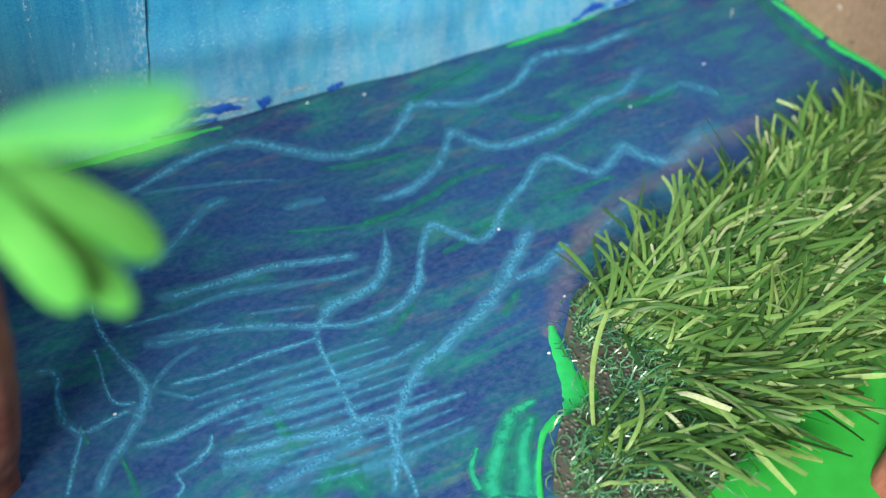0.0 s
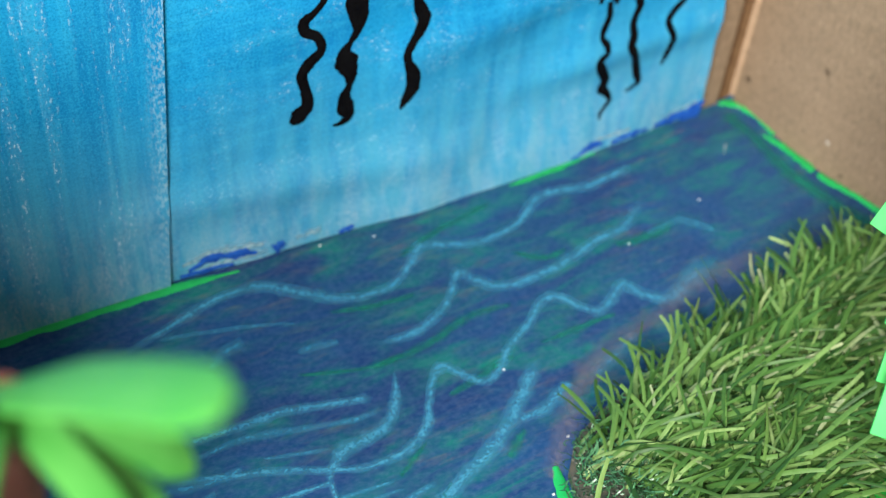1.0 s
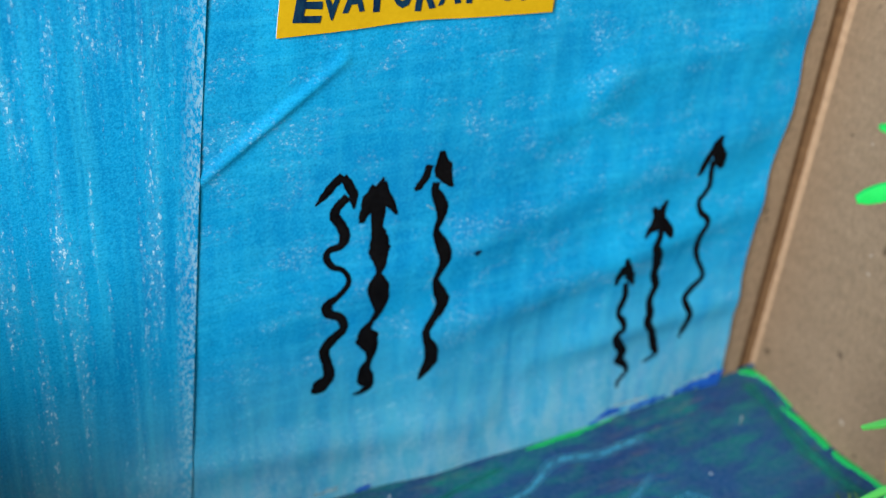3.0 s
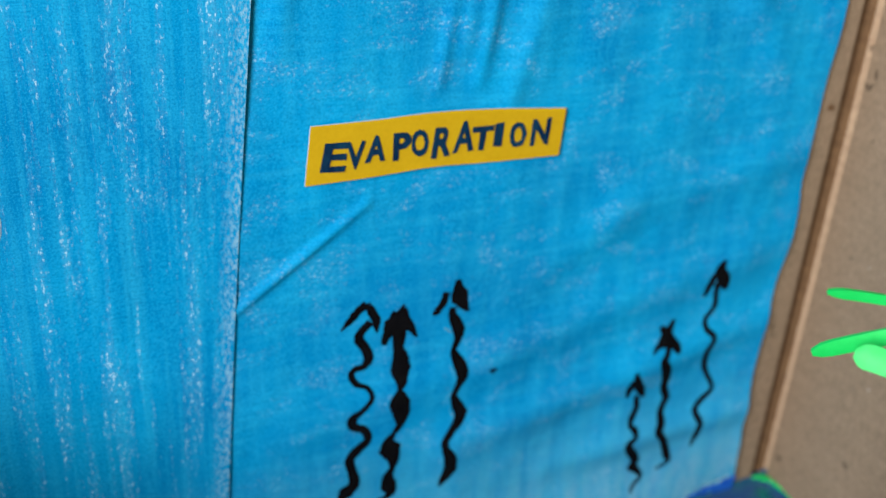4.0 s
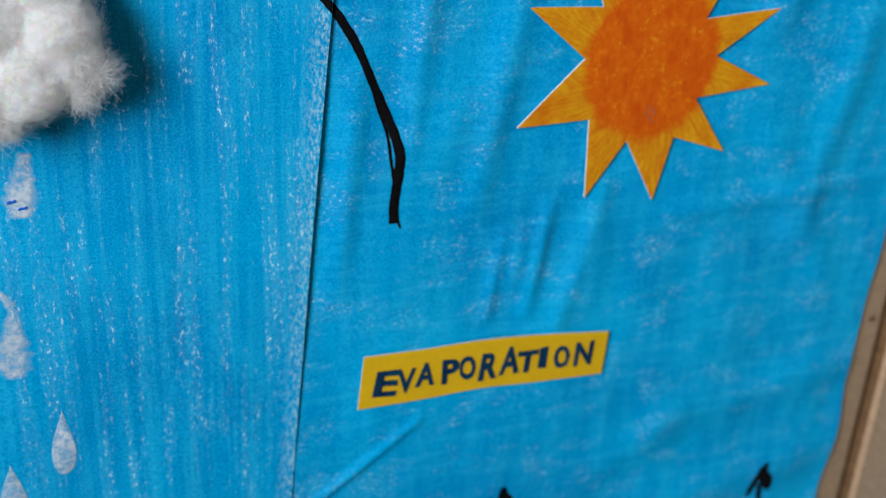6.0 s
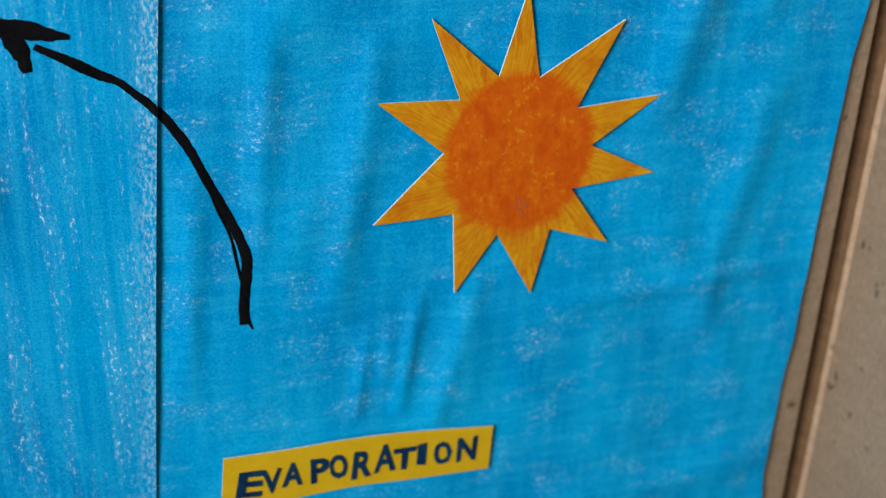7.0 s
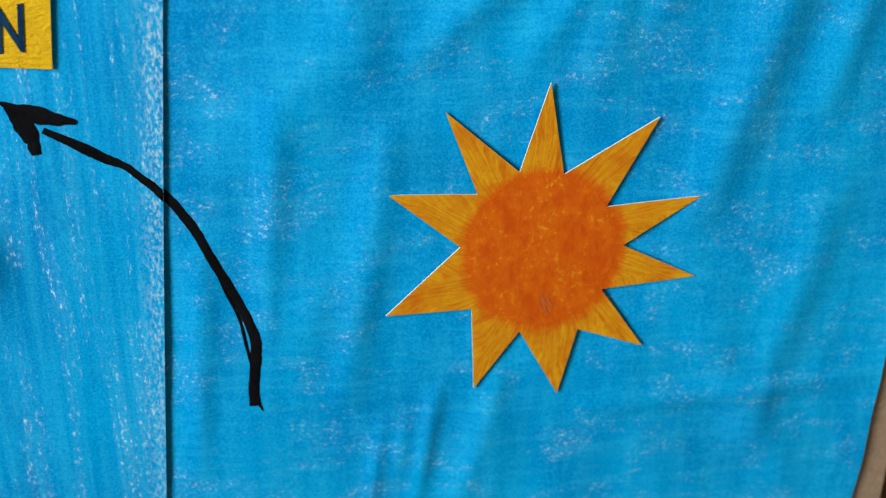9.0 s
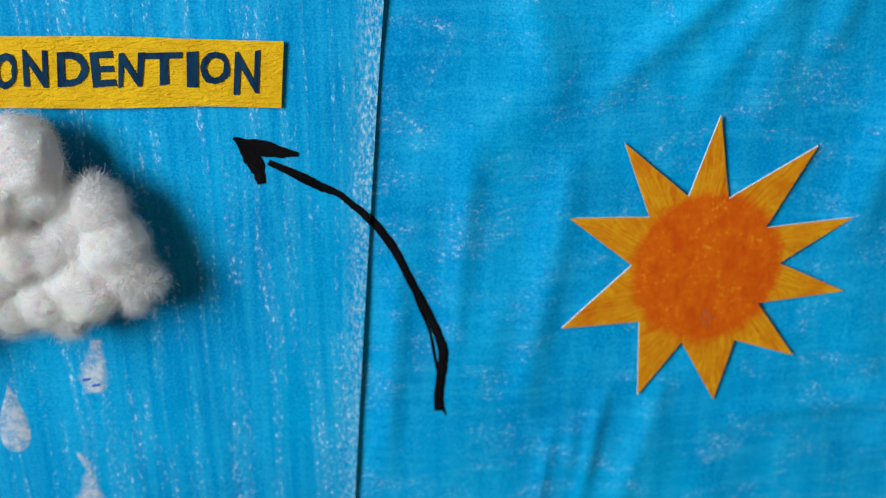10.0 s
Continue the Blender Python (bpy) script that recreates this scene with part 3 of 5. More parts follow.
# the two sheets of painted paper
zs = np.linspace(0.0005, TOP, 400)
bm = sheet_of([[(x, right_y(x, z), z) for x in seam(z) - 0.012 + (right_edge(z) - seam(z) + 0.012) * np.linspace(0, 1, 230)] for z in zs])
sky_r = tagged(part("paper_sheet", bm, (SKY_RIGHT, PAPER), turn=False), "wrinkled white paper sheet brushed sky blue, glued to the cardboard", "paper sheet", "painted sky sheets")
bm = sheet_of([[(x, left_y(x, z), z) for x in LEFT + (seam(z) - LEFT) * np.linspace(0, 1, 90) ** 0.8] for z in zs])
sky_l = tagged(part("paper_sheet", bm, (SKY_LEFT, PAPER), turn=False), "smooth paper sheet brushed sky blue in vertical strokes, overlapping its neighbour", "paper sheet", "painted sky sheets")
for ob in (sky_r, sky_l):
    thicken(ob, 0.00035)


# ---- black brush arrows on the sheets ----
W = 0.001


def arrow(name, shaft, widths, head, onto_sheet, label, seed):
    """A painted arrow; widths in millimetres along the shaft and along each stroke of the head."""
    a = part(name, brush(shaft, [q * W for q in widths], on_wall, 0.0003, 0.07, seed=seed), BLACK, onto_sheet, label)
    for k, (pts, w) in enumerate(head):
        part("arrow_head", brush(pts, [q * W for q in w], on_wall, 0.00034 + 0.00003 * k, 0.20, n=18, seed=seed + k + 0.5), BLACK, a)


arrow("wavy_arrow", [(.0438, .0499), (.0464, .0518), (.0497, .0555), (.0488, .0617), (.0478, .0665), (.0502, .0702), (.0545, .0741), (.0529, .0791), (.0489, .0818), (.0484, .0853), (.0516, .0877), (.0547, .0912), (.0553, .0941), (.0535, .0974), (.0499, .0994), (.0479, .1030), (.0490, .1055), (.0526, .1064), (.0539, .1097), (.0525, .1139), (.0503, .1176), (.0511, .1207), (.0544, .1239)],
      [2.1, 6.9, 4.7, 3.5, 4.0, 4.4, 3.2, 3.2, 3.6, 4.1, 2.3, 2.1, 1.8, 1.8, 2.4, 2.5, 2.5, 3.0, 3.8, 3.4, 3.5, 3.2, 3.2],
      [([(.0525, .1317), (.0496, .1285), (.0466, .1255), (.0439, .1224)], [2.7, 3.6, 2.4, 0.6]), ([(.0526, .1313), (.0549, .1272), (.0563, .1232), (.0566, .1193)], [3.0, 3.0, 3.2, 0.9])], sky_r, "wavy black brush arrow pointing up", 1)
arrow("wavy_arrow", [(.0588, .0446), (.0619, .0448), (.0643, .0470), (.0633, .0508), (.0629, .0550), (.0644, .0586), (.0647, .0628), (.0631, .0678), (.0626, .0714), (.0643, .0743), (.0666, .0783), (.0666, .0834), (.0655, .0889), (.0654, .0922), (.0655, .0942), (.0661, .0970), (.0657, .1023), (.0656, .1068), (.0648, .1109), (.0649, .1157), (.0646, .1226)],
      [0.8, 2.2, 4.5, 6.6, 4.2, 2.4, 4.9, 8.6, 4.6, 2.0, 3.3, 6.6, 7.9, 4.8, 2.0, 3.9, 7.6, 6.1, 4.2, 5.0, 5.8],
      [([(.0642, .1259), (.0618, .1212), (.0602, .1167), (.0593, .1135)], [4.5, 5.4, 3.7, 2.0]), ([(.0653, .1267), (.0675, .1211), (.0696, .1178), (.0713, .1146)], [3.2, 3.5, 3.1, 0.9]), ([(.0645, .1245), (.0653, .1265), (.0662, .1287)], [2.9, 2.4, 0.6])], sky_r, "thick beaded black brush arrow pointing up", 2)
arrow("wavy_arrow", [(.0835, .0445), (.0851, .0478), (.0874, .0523), (.0870, .0576), (.0848, .0631), (.0845, .0665), (.0866, .0705), (.0891, .0741), (.0902, .0774), (.0884, .0818), (.0868, .0864), (.0881, .0907), (.0894, .0949), (.0881, .0996), (.0861, .1039), (.0856, .1063), (.0870, .1099), (.0874, .1138), (.0855, .1181), (.0843, .1209), (.0847, .1237)],
      [0.8, 3.6, 5.6, 5.2, 3.0, 2.9, 3.1, 4.1, 5.2, 4.4, 2.4, 3.0, 4.8, 5.0, 3.4, 2.1, 3.1, 5.0, 4.2, 2.9, 3.0],
      [([(.0857, .1346), (.0860, .1311), (.0869, .1275), (.0894, .1228), (.0908, .1209)], [1.6, 4.1, 6.8, 3.3, 0.7]), ([(.0819, .1304), (.0806, .1264), (.0783, .1230), (.0768, .1225)], [2.5, 3.0, 2.6, 1.3])], sky_r, "wavy black brush arrow pointing up with a broken head", 3)
arrow("small_wavy_arrow", [(.1729, .0147), (.1732, .0174), (.1766, .0207), (.1769, .0227), (.1735, .0269), (.1722, .0281), (.1731, .0319), (.1678, .0400), (.1679, .0427), (.1704, .0445), (.1699, .0480), (.1677, .0507), (.1682, .0547), (.1695, .0590), (.1680, .0659)],
      [1.0, 1.7, 2.1, 2.1, 4.0, 4.5, 4.2, 3.9, 3.3, 2.3, 3.0, 2.2, 3.3, 3.2, 2.4],
      [([(.1644, .0791), (.1660, .0737), (.1696, .0682), (.1720, .0639)], [1.5, 4.0, 4.0, 1.3]), ([(.1645, .0756), (.1638, .0709), (.1637, .0657)], [3.7, 4.1, 1.4])], sky_r, "small thin wavy black brush arrow pointing up", 4)
arrow("small_wavy_arrow", [(.1846, .0232), (.1877, .0245), (.1904, .0264), (.1890, .0300), (.1871, .0349), (.1844, .0401), (.1815, .0447), (.1826, .0485), (.1820, .0520), (.1823, .0556), (.1837, .0603), (.1815, .0660), (.1813, .0706), (.1792, .0766), (.1769, .0812), (.1782, .0853), (.1782, .0890)],
      [1.0, 1.6, 2.6, 3.9, 3.7, 3.2, 3.9, 3.9, 3.4, 3.2, 3.6, 3.7, 4.4, 4.7, 3.6, 2.7, 2.6],
      [([(.1799, .0991), (.1784, .0947), (.1768, .0907), (.1737, .0881), (.1713, .0855)], [1.5, 4.0, 5.9, 3.0, 0.7]), ([(.1740, .0971), (.1772, .0928), (.1812, .0879), (.1832, .0840)], [1.7, 4.3, 4.1, 1.9])], sky_r, "small knotted black brush arrow pointing up", 5)
arrow("small_wavy_arrow", [(.2006, .0311), (.2018, .0357), (.2022, .0413), (.2015, .0449), (.1997, .0483), (.1991, .0513), (.2022, .0552), (.2056, .0582), (.2057, .0615), (.2022, .0673), (.1994, .0733), (.1980, .0809), (.1996, .0857), (.1991, .0885), (.1957, .0918), (.1947, .0963), (.1970, .0992), (.1983, .1024), (.1973, .1084), (.1964, .1134)],
      [1.0, 3.1, 3.1, 2.6, 3.0, 2.8, 3.0, 2.6, 2.1, 2.1, 2.8, 3.4, 2.6, 2.4, 2.4, 2.2, 2.5, 2.5, 2.5, 2.5],
      [([(.1979, .1231), (.1965, .1191), (.1990, .1141), (.2016, .1088)], [1.3, 4.9, 5.9, 2.2]), ([(.1959, .1185), (.1933, .1139), (.1922, .1082), (.1918, .1070)], [3.6, 3.3, 2.0, 1.0])], sky_r, "small wavy black brush arrow rising highest", 6)
arrow("curved_arrow", [(.0417, .2422), (.0416, .2476), (.0427, .2577), (.0429, .2638), (.0406, .2716), (.0372, .2794), (.0336, .2874), (.0304, .2949), (.0275, .3004), (.0240, .3056), (.0204, .3102), (.0165, .3138), (.0131, .3169), (.0090, .3188), (.0048, .3212), (-.0005, .3243), (-.0058, .3271)],
      [3.2, 3.2, 3.2, 3.1, 2.8, 2.7, 2.5, 2.5, 2.7, 2.4, 2.4, 2.0, 2.0, 2.6, 3.0, 2.3, 1.7],
      [([(-.0150, .3345), (-.0109, .3327), (-.0063, .3308), (-.0017, .3299), (.0026, .3290)], [1.0, 3.3, 4.3, 3.3, 1.3]), ([(-.0139, .3336), (-.0104, .3286), (-.0087, .3244), (-.0081, .3208)], [1.3, 4.8, 3.8, 2.5])], sky_r, "curved black brush arrow crossing both sheets", 7)
for k, (pts, w) in enumerate((
    ([(.0336, .2855), (.0358, .2786), (.0388, .2707), (.0405, .2608), (.0413, .2547)], [0.5, 0.7, 0.9, 1.0, 0.5]),
    ([(.0215, .3093), (.0247, .3063), (.0265, .3037)], [0.5, 0.9, 0.5]),
    ([(.0426, .2432), (.0438, .2404)], [1.4, 0.5]),
    ([(.0134, .3174), (.0181, .3134), (.0215, .3102)], [0.3, 0.5, 0.3]),
    ([(.0369, .2775), (.0392, .2697)], [0.3, 0.3]),
)):
    part("dry_stroke", brush(pts, [q * W for q in w], on_wall, seed=9 + k), BLACK, sky_r, "" if k else "thin split bristle mark beside the arrow")
for k, (pts, w) in enumerate((
    ([(.0812, .1165), (.0826, .1152), (.0845, .1138)], [0.4, 0.9, 0.4]),
    ([(.0837, .1006), (.0847, .0987), (.0860, .0962)], [0.2, 0.5, 0.2]),
    ([(.0853, .0808), (.0866, .0778), (.0875, .0757)], [0.2, 0.5, 0.2]),
)):
    part("bare_slit", brush(pts, [q * W for q in w], lambda a, b, h: on_wall(a, b, h + 0.0005), 0.0001, 0.2, n=10, seed=19 + k), THIN_SKY, sky_r, "" if k else "bare slit left by a dry brush")
part("paint_speck", blot([(0.1015 + .0014 * math.cos(k) * (1 + .5 * math.sin(3 * k)), 0.0943 + .0012 * math.sin(k)) for k in np.linspace(0, 5.6, 9)], on_wall), INK, sky_r, "small navy paint speck")


# ---- paint smears where the sky meets the water ----
for k, (pts, w) in enumerate((
    ([(.006, .0030), (.014, .0062), (.022, .0052)], [1 * W, 3 * W, 1 * W]), ([(.016, .0058), (.024, .0050), (.030, .0036)], [1 * W, 3.4 * W, 1 * W]), ([(.036, .0022), (.040, .0042)], [4 * W, 2.4 * W]), ([(.003, .0014), (.012, .0018), (.022, .0014)], [1.6 * W, 1.6 * W, 1 * W]),
    ([(.060, .0012), (.066, .0024)], [1.6 * W, 2 * W]), ([(.160, .0010), (.170, .0042), (.176, .0028)], [1 * W, 3 * W, 1.4 * W]), ([(.180, .0022), (.192, .0026), (.200, .0020)], [1.4 * W, 2.4 * W, 1 * W]), ([(.203, .0018), (.216, .0030), (.2285, .0034)], [2 * W, 4 * W, 6.5 * W]), ([(.2240, .0064), (.2288, .0072)], [1.4 * W, 1.8 * W]))):
    part("paint_smear", brush(pts, [1.25 * q for q in w], on_wall, 0.0005, 0.45, n=16, seed=20 + k), SMEAR, sky_r, "cobalt blue paint smear")

for k, (pts, w) in enumerate((([(.004, .0060), (.014, .0084), (.024, .0076), (.033, .0062)], [2, 5, 4, 2]), ([(.008, .0024), (.022, .0034), (.034, .0030)], [2, 3, 2]), ([(.044, .0042), (.054, .0052)], [2, 4]), ([(.205, .0050), (.218, .0062), (.226, .0080)], [2, 4, 3]), ([(.172, .0060), (.190, .0052)], [2, 3]))):
    part("bare_patch", brush(pts, [q * W for q in w], on_wall, 0.0002, 0.4, n=16, seed=60 + k), THIN_SKY, sky_r, "thinly painted pale patch")


# ---- pastel waves and paint on the water ----
def wave(pts, widths, mat=PASTEL, seed=0, label=""):
    return part("wave_stroke", brush(pts, [1.4 * v * W for v in widths], on_floor, 0.00025, 0.25, seed=seed), mat, base, label)


wave([(-.0263, -.0226), (-.0123, -.0194), (-.0002, -.0155), (.0119, -.0128), (.0248, -.0136), (.0320, -.0187), (.0401, -.0260), (.0489, -.0320), (.0603, -.0333), (.0689, -.0308), (.0764, -.0250), (.0824, -.0204), (.0898, -.0226), (.1004, -.0270), (.1120, -.0267), (.1217, -.0244), (.1343, -.0166), (.1449, -.0156), (.1568, -.0182), (.1706, -.0170), (.1836, -.0157)], [2.4, 2.9, 3.9, 3.6, 4.8, 5.4, 5.4, 4.3, 3.6, 3.2, 3.9, 5.0, 4.2, 4.1, 3.4, 3.0, 5.0, 4.7, 4.7, 4.6, 4.1], seed=31)
wave([(.0469, -.0540), (.0559, -.0554), (.0659, -.0536), (.0765, -.0480), (.0874, -.0372), (.0897, -.0422), (.0952, -.0488), (.1016, -.0509), (.1138, -.0510), (.1267, -.0491), (.1419, -.0447), (.1536, -.0439), (.1699, -.0345)], [2.5, 3.9, 4.1, 3.2, 3.7, 4.5, 4.6, 4.4, 4.3, 4.1, 3.9, 3.6, 3.7], seed=32)
wave([(-.0339, -.0741), (-.0247, -.0764), (-.0138, -.0805), (-.0011, -.0849), (.0108, -.0912), (.0223, -.0955), (.0331, -.0952), (.0427, -.0906), (.0487, -.0826), (.0544, -.0752), (.0597, -.0717), (.0629, -.0768), (.0677, -.0832), (.0749, -.0814), (.0832, -.0745), (.0949, -.0687), (.1035, -.0626), (.1104, -.0622), (.1143, -.0692), (.1193, -.0746), (.1277, -.0711), (.1349, -.0678), (.1371, -.0741), (.1421, -.0796), (.1485, -.0805), (.1620, -.0748), (.1757, -.0722)], [1.5, 2.3, 2.4, 2.8, 2.8, 2.8, 3.0, 3.4, 2.3, 2.7, 4.3, 3.3, 3.3, 3.0, 3.0, 3.2, 3.5, 4.5, 3.9, 4.2, 3.8, 4.5, 5.2, 6.3, 6.6, 7.9, 7.7], seed=33)
wave([(.0458, -.0662), (.0408, -.0761), (.0349, -.0830), (.0285, -.0858), (.0184, -.0865), (.0140, -.0890), (.0097, -.0935), (.0081, -.1014), (.0071, -.1113), (.0061, -.1198), (.0051, -.1247)], [0.5, 3.6, 3.5, 4.0, 5.1, 4.0, 2.1, 1.6, 1.8, 2.1, 2.3], seed=34)
wave([(.0029, -.1478), (.0073, -.1407), (.0127, -.1322), (.0189, -.1235), (.0276, -.1167), (.0388, -.1128), (.0535, -.1068), (.0651, -.1007), (.0772, -.0915), (.0879, -.0835)], [1.9, 2.2, 2.5, 2.9, 3.5, 4.1, 4.8, 5.1, 5.1, 4.6], seed=35)
wave([(.0136, -.1258), (.0104, -.1348), (.0093, -.1437), (.0077, -.1504)], [1.7, 2.0, 1.7, 1.1], seed=36)
wave([(.0687, -.1012), (.0768, -.1009), (.0858, -.0983), (.0916, -.0960)], [2.1, 4.0, 4.6, 3.8], seed=37)
wave([(-.0362, -.0508), (-.0392, -.0584), (-.0400, -.0679), (-.0388, -.0770), (-.0370, -.0842), (-.0367, -.0905), (-.0402, -.0965), (-.0459, -.1020), (-.0531, -.1082), (-.0581, -.1146)], [1.2, 1.2, 1.8, 2.1, 2.7, 3.0, 3.3, 2.7, 2.9, 3.0], seed=38)
wave([(-.0435, -.0714), (-.0441, -.0785), (-.0451, -.0841), (-.0446, -.0907), (-.0397, -.0933)], [1.1, 1.1, 1.1, 1.6, 1.8], seed=39)
wave([(-.0590, -.0719), (-.0546, -.0762), (-.0566, -.0822), (-.0576, -.0894), (-.0548, -.0955), (-.0483, -.0951), (-.0415, -.0943)], [1.8, 2.4, 2.1, 2.7, 2.0, 1.7, 1.4], seed=40)
wave([(-.0551, -.0963), (-.0592, -.1032), (-.0639, -.1115)], [1.1, 1.4, 1.3], seed=41)
wave([(-.0450, -.1053), (-.0370, -.1068), (-.0279, -.1060), (-.0216, -.1054), (-.0158, -.1045)], [1.7, 2.3, 3.0, 3.4, 2.4], seed=42)
wave([(-.0294, -.1164), (-.0202, -.1189), (-.0105, -.1208), (.0001, -.1245), (.0067, -.1241), (.0151, -.1266), (.0261, -.1278), (.0358, -.1288)], [2.0, 3.0, 2.7, 4.4, 3.4, 3.1, 2.1, 1.4], seed=43)
wave([(-.0274, -.1100), (-.0294, -.1136), (-.0345, -.1164), (-.0392, -.1174), (-.0392, -.1210), (-.0422, -.1232)], [0.6, 1.8, 1.6, 1.2, 1.1, 1.2], seed=44)
wave([(-.0309, -.0916), (-.0253, -.0929), (-.0165, -.0940), (-.0069, -.0937), (.0057, -.0948), (.0092, -.0951)], [1.5, 1.8, 1.5, 1.9, 1.9, 1.5], seed=45)
wave([(-.0234, -.0633), (-.0136, -.0648), (.0011, -.0655), (.0096, -.0657), (.0220, -.0694), (.0346, -.0729)], [4.1, 2.9, 3.9, 3.5, 3.1, 3.5], seed=46)
wave([(-.0132, -.0217), (.0012, -.0252), (.0157, -.0295), (.0283, -.0345)], [1.5, 2.0, 2.0, 1.6], PASTEL_FAINT, 61)
wave([(.0226, -.0462), (.0298, -.0466), (.0362, -.0481)], [2.4, 3.9, 3.0], PASTEL_FAINT, 62)
wave([(-.0371, -.0683), (-.0267, -.0694), (-.0175, -.0704), (-.0058, -.0698), (.0093, -.0736), (.0248, -.0778), (.0354, -.0783)], [1.6, 2.0, 2.0, 2.5, 3.0, 2.2, 2.1], PASTEL_FAINT, 63)
wave([(-.0382, -.0498), (-.0308, -.0512), (-.0226, -.0507), (-.0128, -.0469), (-.0032, -.0401), (.0039, -.0356), (.0106, -.0348)], [3.0, 3.0, 3.8, 3.3, 3.7, 4.9, 5.7], PASTEL_FAINT, 64)
wave([(-.0355, -.0912), (-.0285, -.0857), (-.0197, -.0833)], [1.6, 1.7, 1.8], PASTEL_FAINT, 65)
wave([(-.0346, -.0916), (-.0308, -.0952), (-.0270, -.0987)], [1.4, 1.7, 1.4], PASTEL_FAINT, 66)
wave([(-.0163, -.1056), (-.0065, -.1063), (.0052, -.1087), (.0175, -.1105), (.0357, -.1090)], [2.1, 2.5, 2.5, 2.2, 2.2], PASTEL_FAINT, 67)
wave([(.1001, -.0972), (.1121, -.0928), (.1243, -.0887)], [3.5, 5.3, 3.8], PASTEL_FAINT, 68)
wave([(.1741, -.0484), (.1794, -.0544), (.1832, -.0607)], [3.4, 5.4, 2.7], PASTEL_FAINT, 69)
wave([(-.0034, -.0791), (.0054, -.0818), (.0143, -.0844)], [1.2, 1.7, 1.3], PASTEL_FAINT, 70)
wave([(-.0298, -.1207), (-.0220, -.1227), (-.0156, -.1250)], [4.5, 5.9, 4.3], PASTEL_FAINT, 71)
wave([(-.0231, -.1315), (-.0121, -.1302), (-.0026, -.1297), (.0059, -.1286)], [4.0, 5.4, 4.8, 3.3], PASTEL_FAINT, 72)
wave([(-.0002, -.1367), (.0083, -.1385), (.0140, -.1396)], [4.8, 5.6, 3.3], PASTEL_FAINT, 73)
wave([(-.0197, -.1112), (-.0071, -.1139), (.0063, -.1159)], [3.1, 3.1, 2.8], PASTEL_FAINT, 74)
wave([(-.0138, -.1085), (.0007, -.1110), (.0122, -.1140)], [2.1, 2.5, 1.8], PASTEL_FAINT, 75)
wave([(-.0324, -.0762), (-.0214, -.0798), (-.0100, -.0792)], [3.1, 3.5, 1.9], PASTEL_FAINT, 76)
wave([(.1597, -.0504), (.1731, -.0497)], [1.8, 3.0], PASTEL_FAINT, 77)
for k in range(11):     # rubbed hatching among the waves
    v = k / 10
    wave([(-.030 + .016 * v, -.098 - .036 * v), (-.004 + .012 * v, -.100 - .038 * v), (.026 + .006 * v, -.103 - .036 * v)], [1.2, 2.2, 1], PASTEL_FAINT, 60 + k)
for k, (x, y) in enumerate(((.052, -.004), (.078, -.113), (.076, -.082), (.071, -.008), (.062, -.128), (-.046, -.094), (.150, -.052), (.190, -.044))):
    part("paint_speck", blot([(x + .0005 * math.cos(a), y + .0004 * math.sin(a)) for a in np.linspace(0, 5.4, 7)], on_floor, 0.0003), PAPER, base, "" if k else "tiny white fleck on the water")
# the scratch's glint is a thin white stroke of colour
part("glint_scratch", brush([(.219, -.026), (.2245, -.021)], [0.7 * W, 1.1 * W], on_floor, 0.0004, 0.4, n=8, seed=3), WHITE_THIN, base, "short scratch in the paint, its glint painted white")

for k, (pts, w) in enumerate((
    ([(-.060, -.0010), (-.030, -.0012), (.000, -.0020), (.022, -.0040)], [5, 4.6, 4, 1]),
    ([(-.150, -.0010), (-.100, -.0014), (-.060, -.0010)], [5, 5, 5]),
    ([(.130, -.0055), (.152, -.0040), (.172, -.0020)], [1, 3.4, 2]),
    ([(.2410, .0020), (.2455, .0005), (.2480, -.0050)], [1, 5, 1.5]), ([(.2480, -.0050), (side_x(-.014, 0) - .0035, -.0140), (side_x(-.026, 0) - .0045, -.0260)], [2, 1.6, 2]),
    ([(side_x(-.024, 0) - .0085, -.0240), (side_x(-.03, 0) - .0065, -.0300), (side_x(-.038, 0) - .0055, -.0380), (side_x(-.046, 0) - .0055, -.0460), (side_x(-.051, 0) - .0060, -.0510)], [1, 3.6, 3.4, 4.4, 3]),
    ([(side_x(-.053, 0) - .0060, -.0530), (side_x(-.060, 0) - .0060, -.0600), (side_x(-.070, 0) - .0050, -.0700), (side_x(-.085, 0) - .0050, -.0850)], [3, 4, 2.6, 3]))):
    part("painted_edge", brush(pts, [q * W for q in w], on_floor, 0.0004 if k < 3 else 0.0011, 0.3, seed=80 + k), GREEN_PAINT, base, "bright green painted edge")
part("green_wash", brush([(.2400, -.0040), (.2390, -.0200), (.2350, -.0500), (.2390, -.0900)], [9 * W, 9 * W, 9 * W, 12 * W], on_floor, 0.00015, 0.3, seed=89), GREEN_TEAL, base, "thin green paint wash")
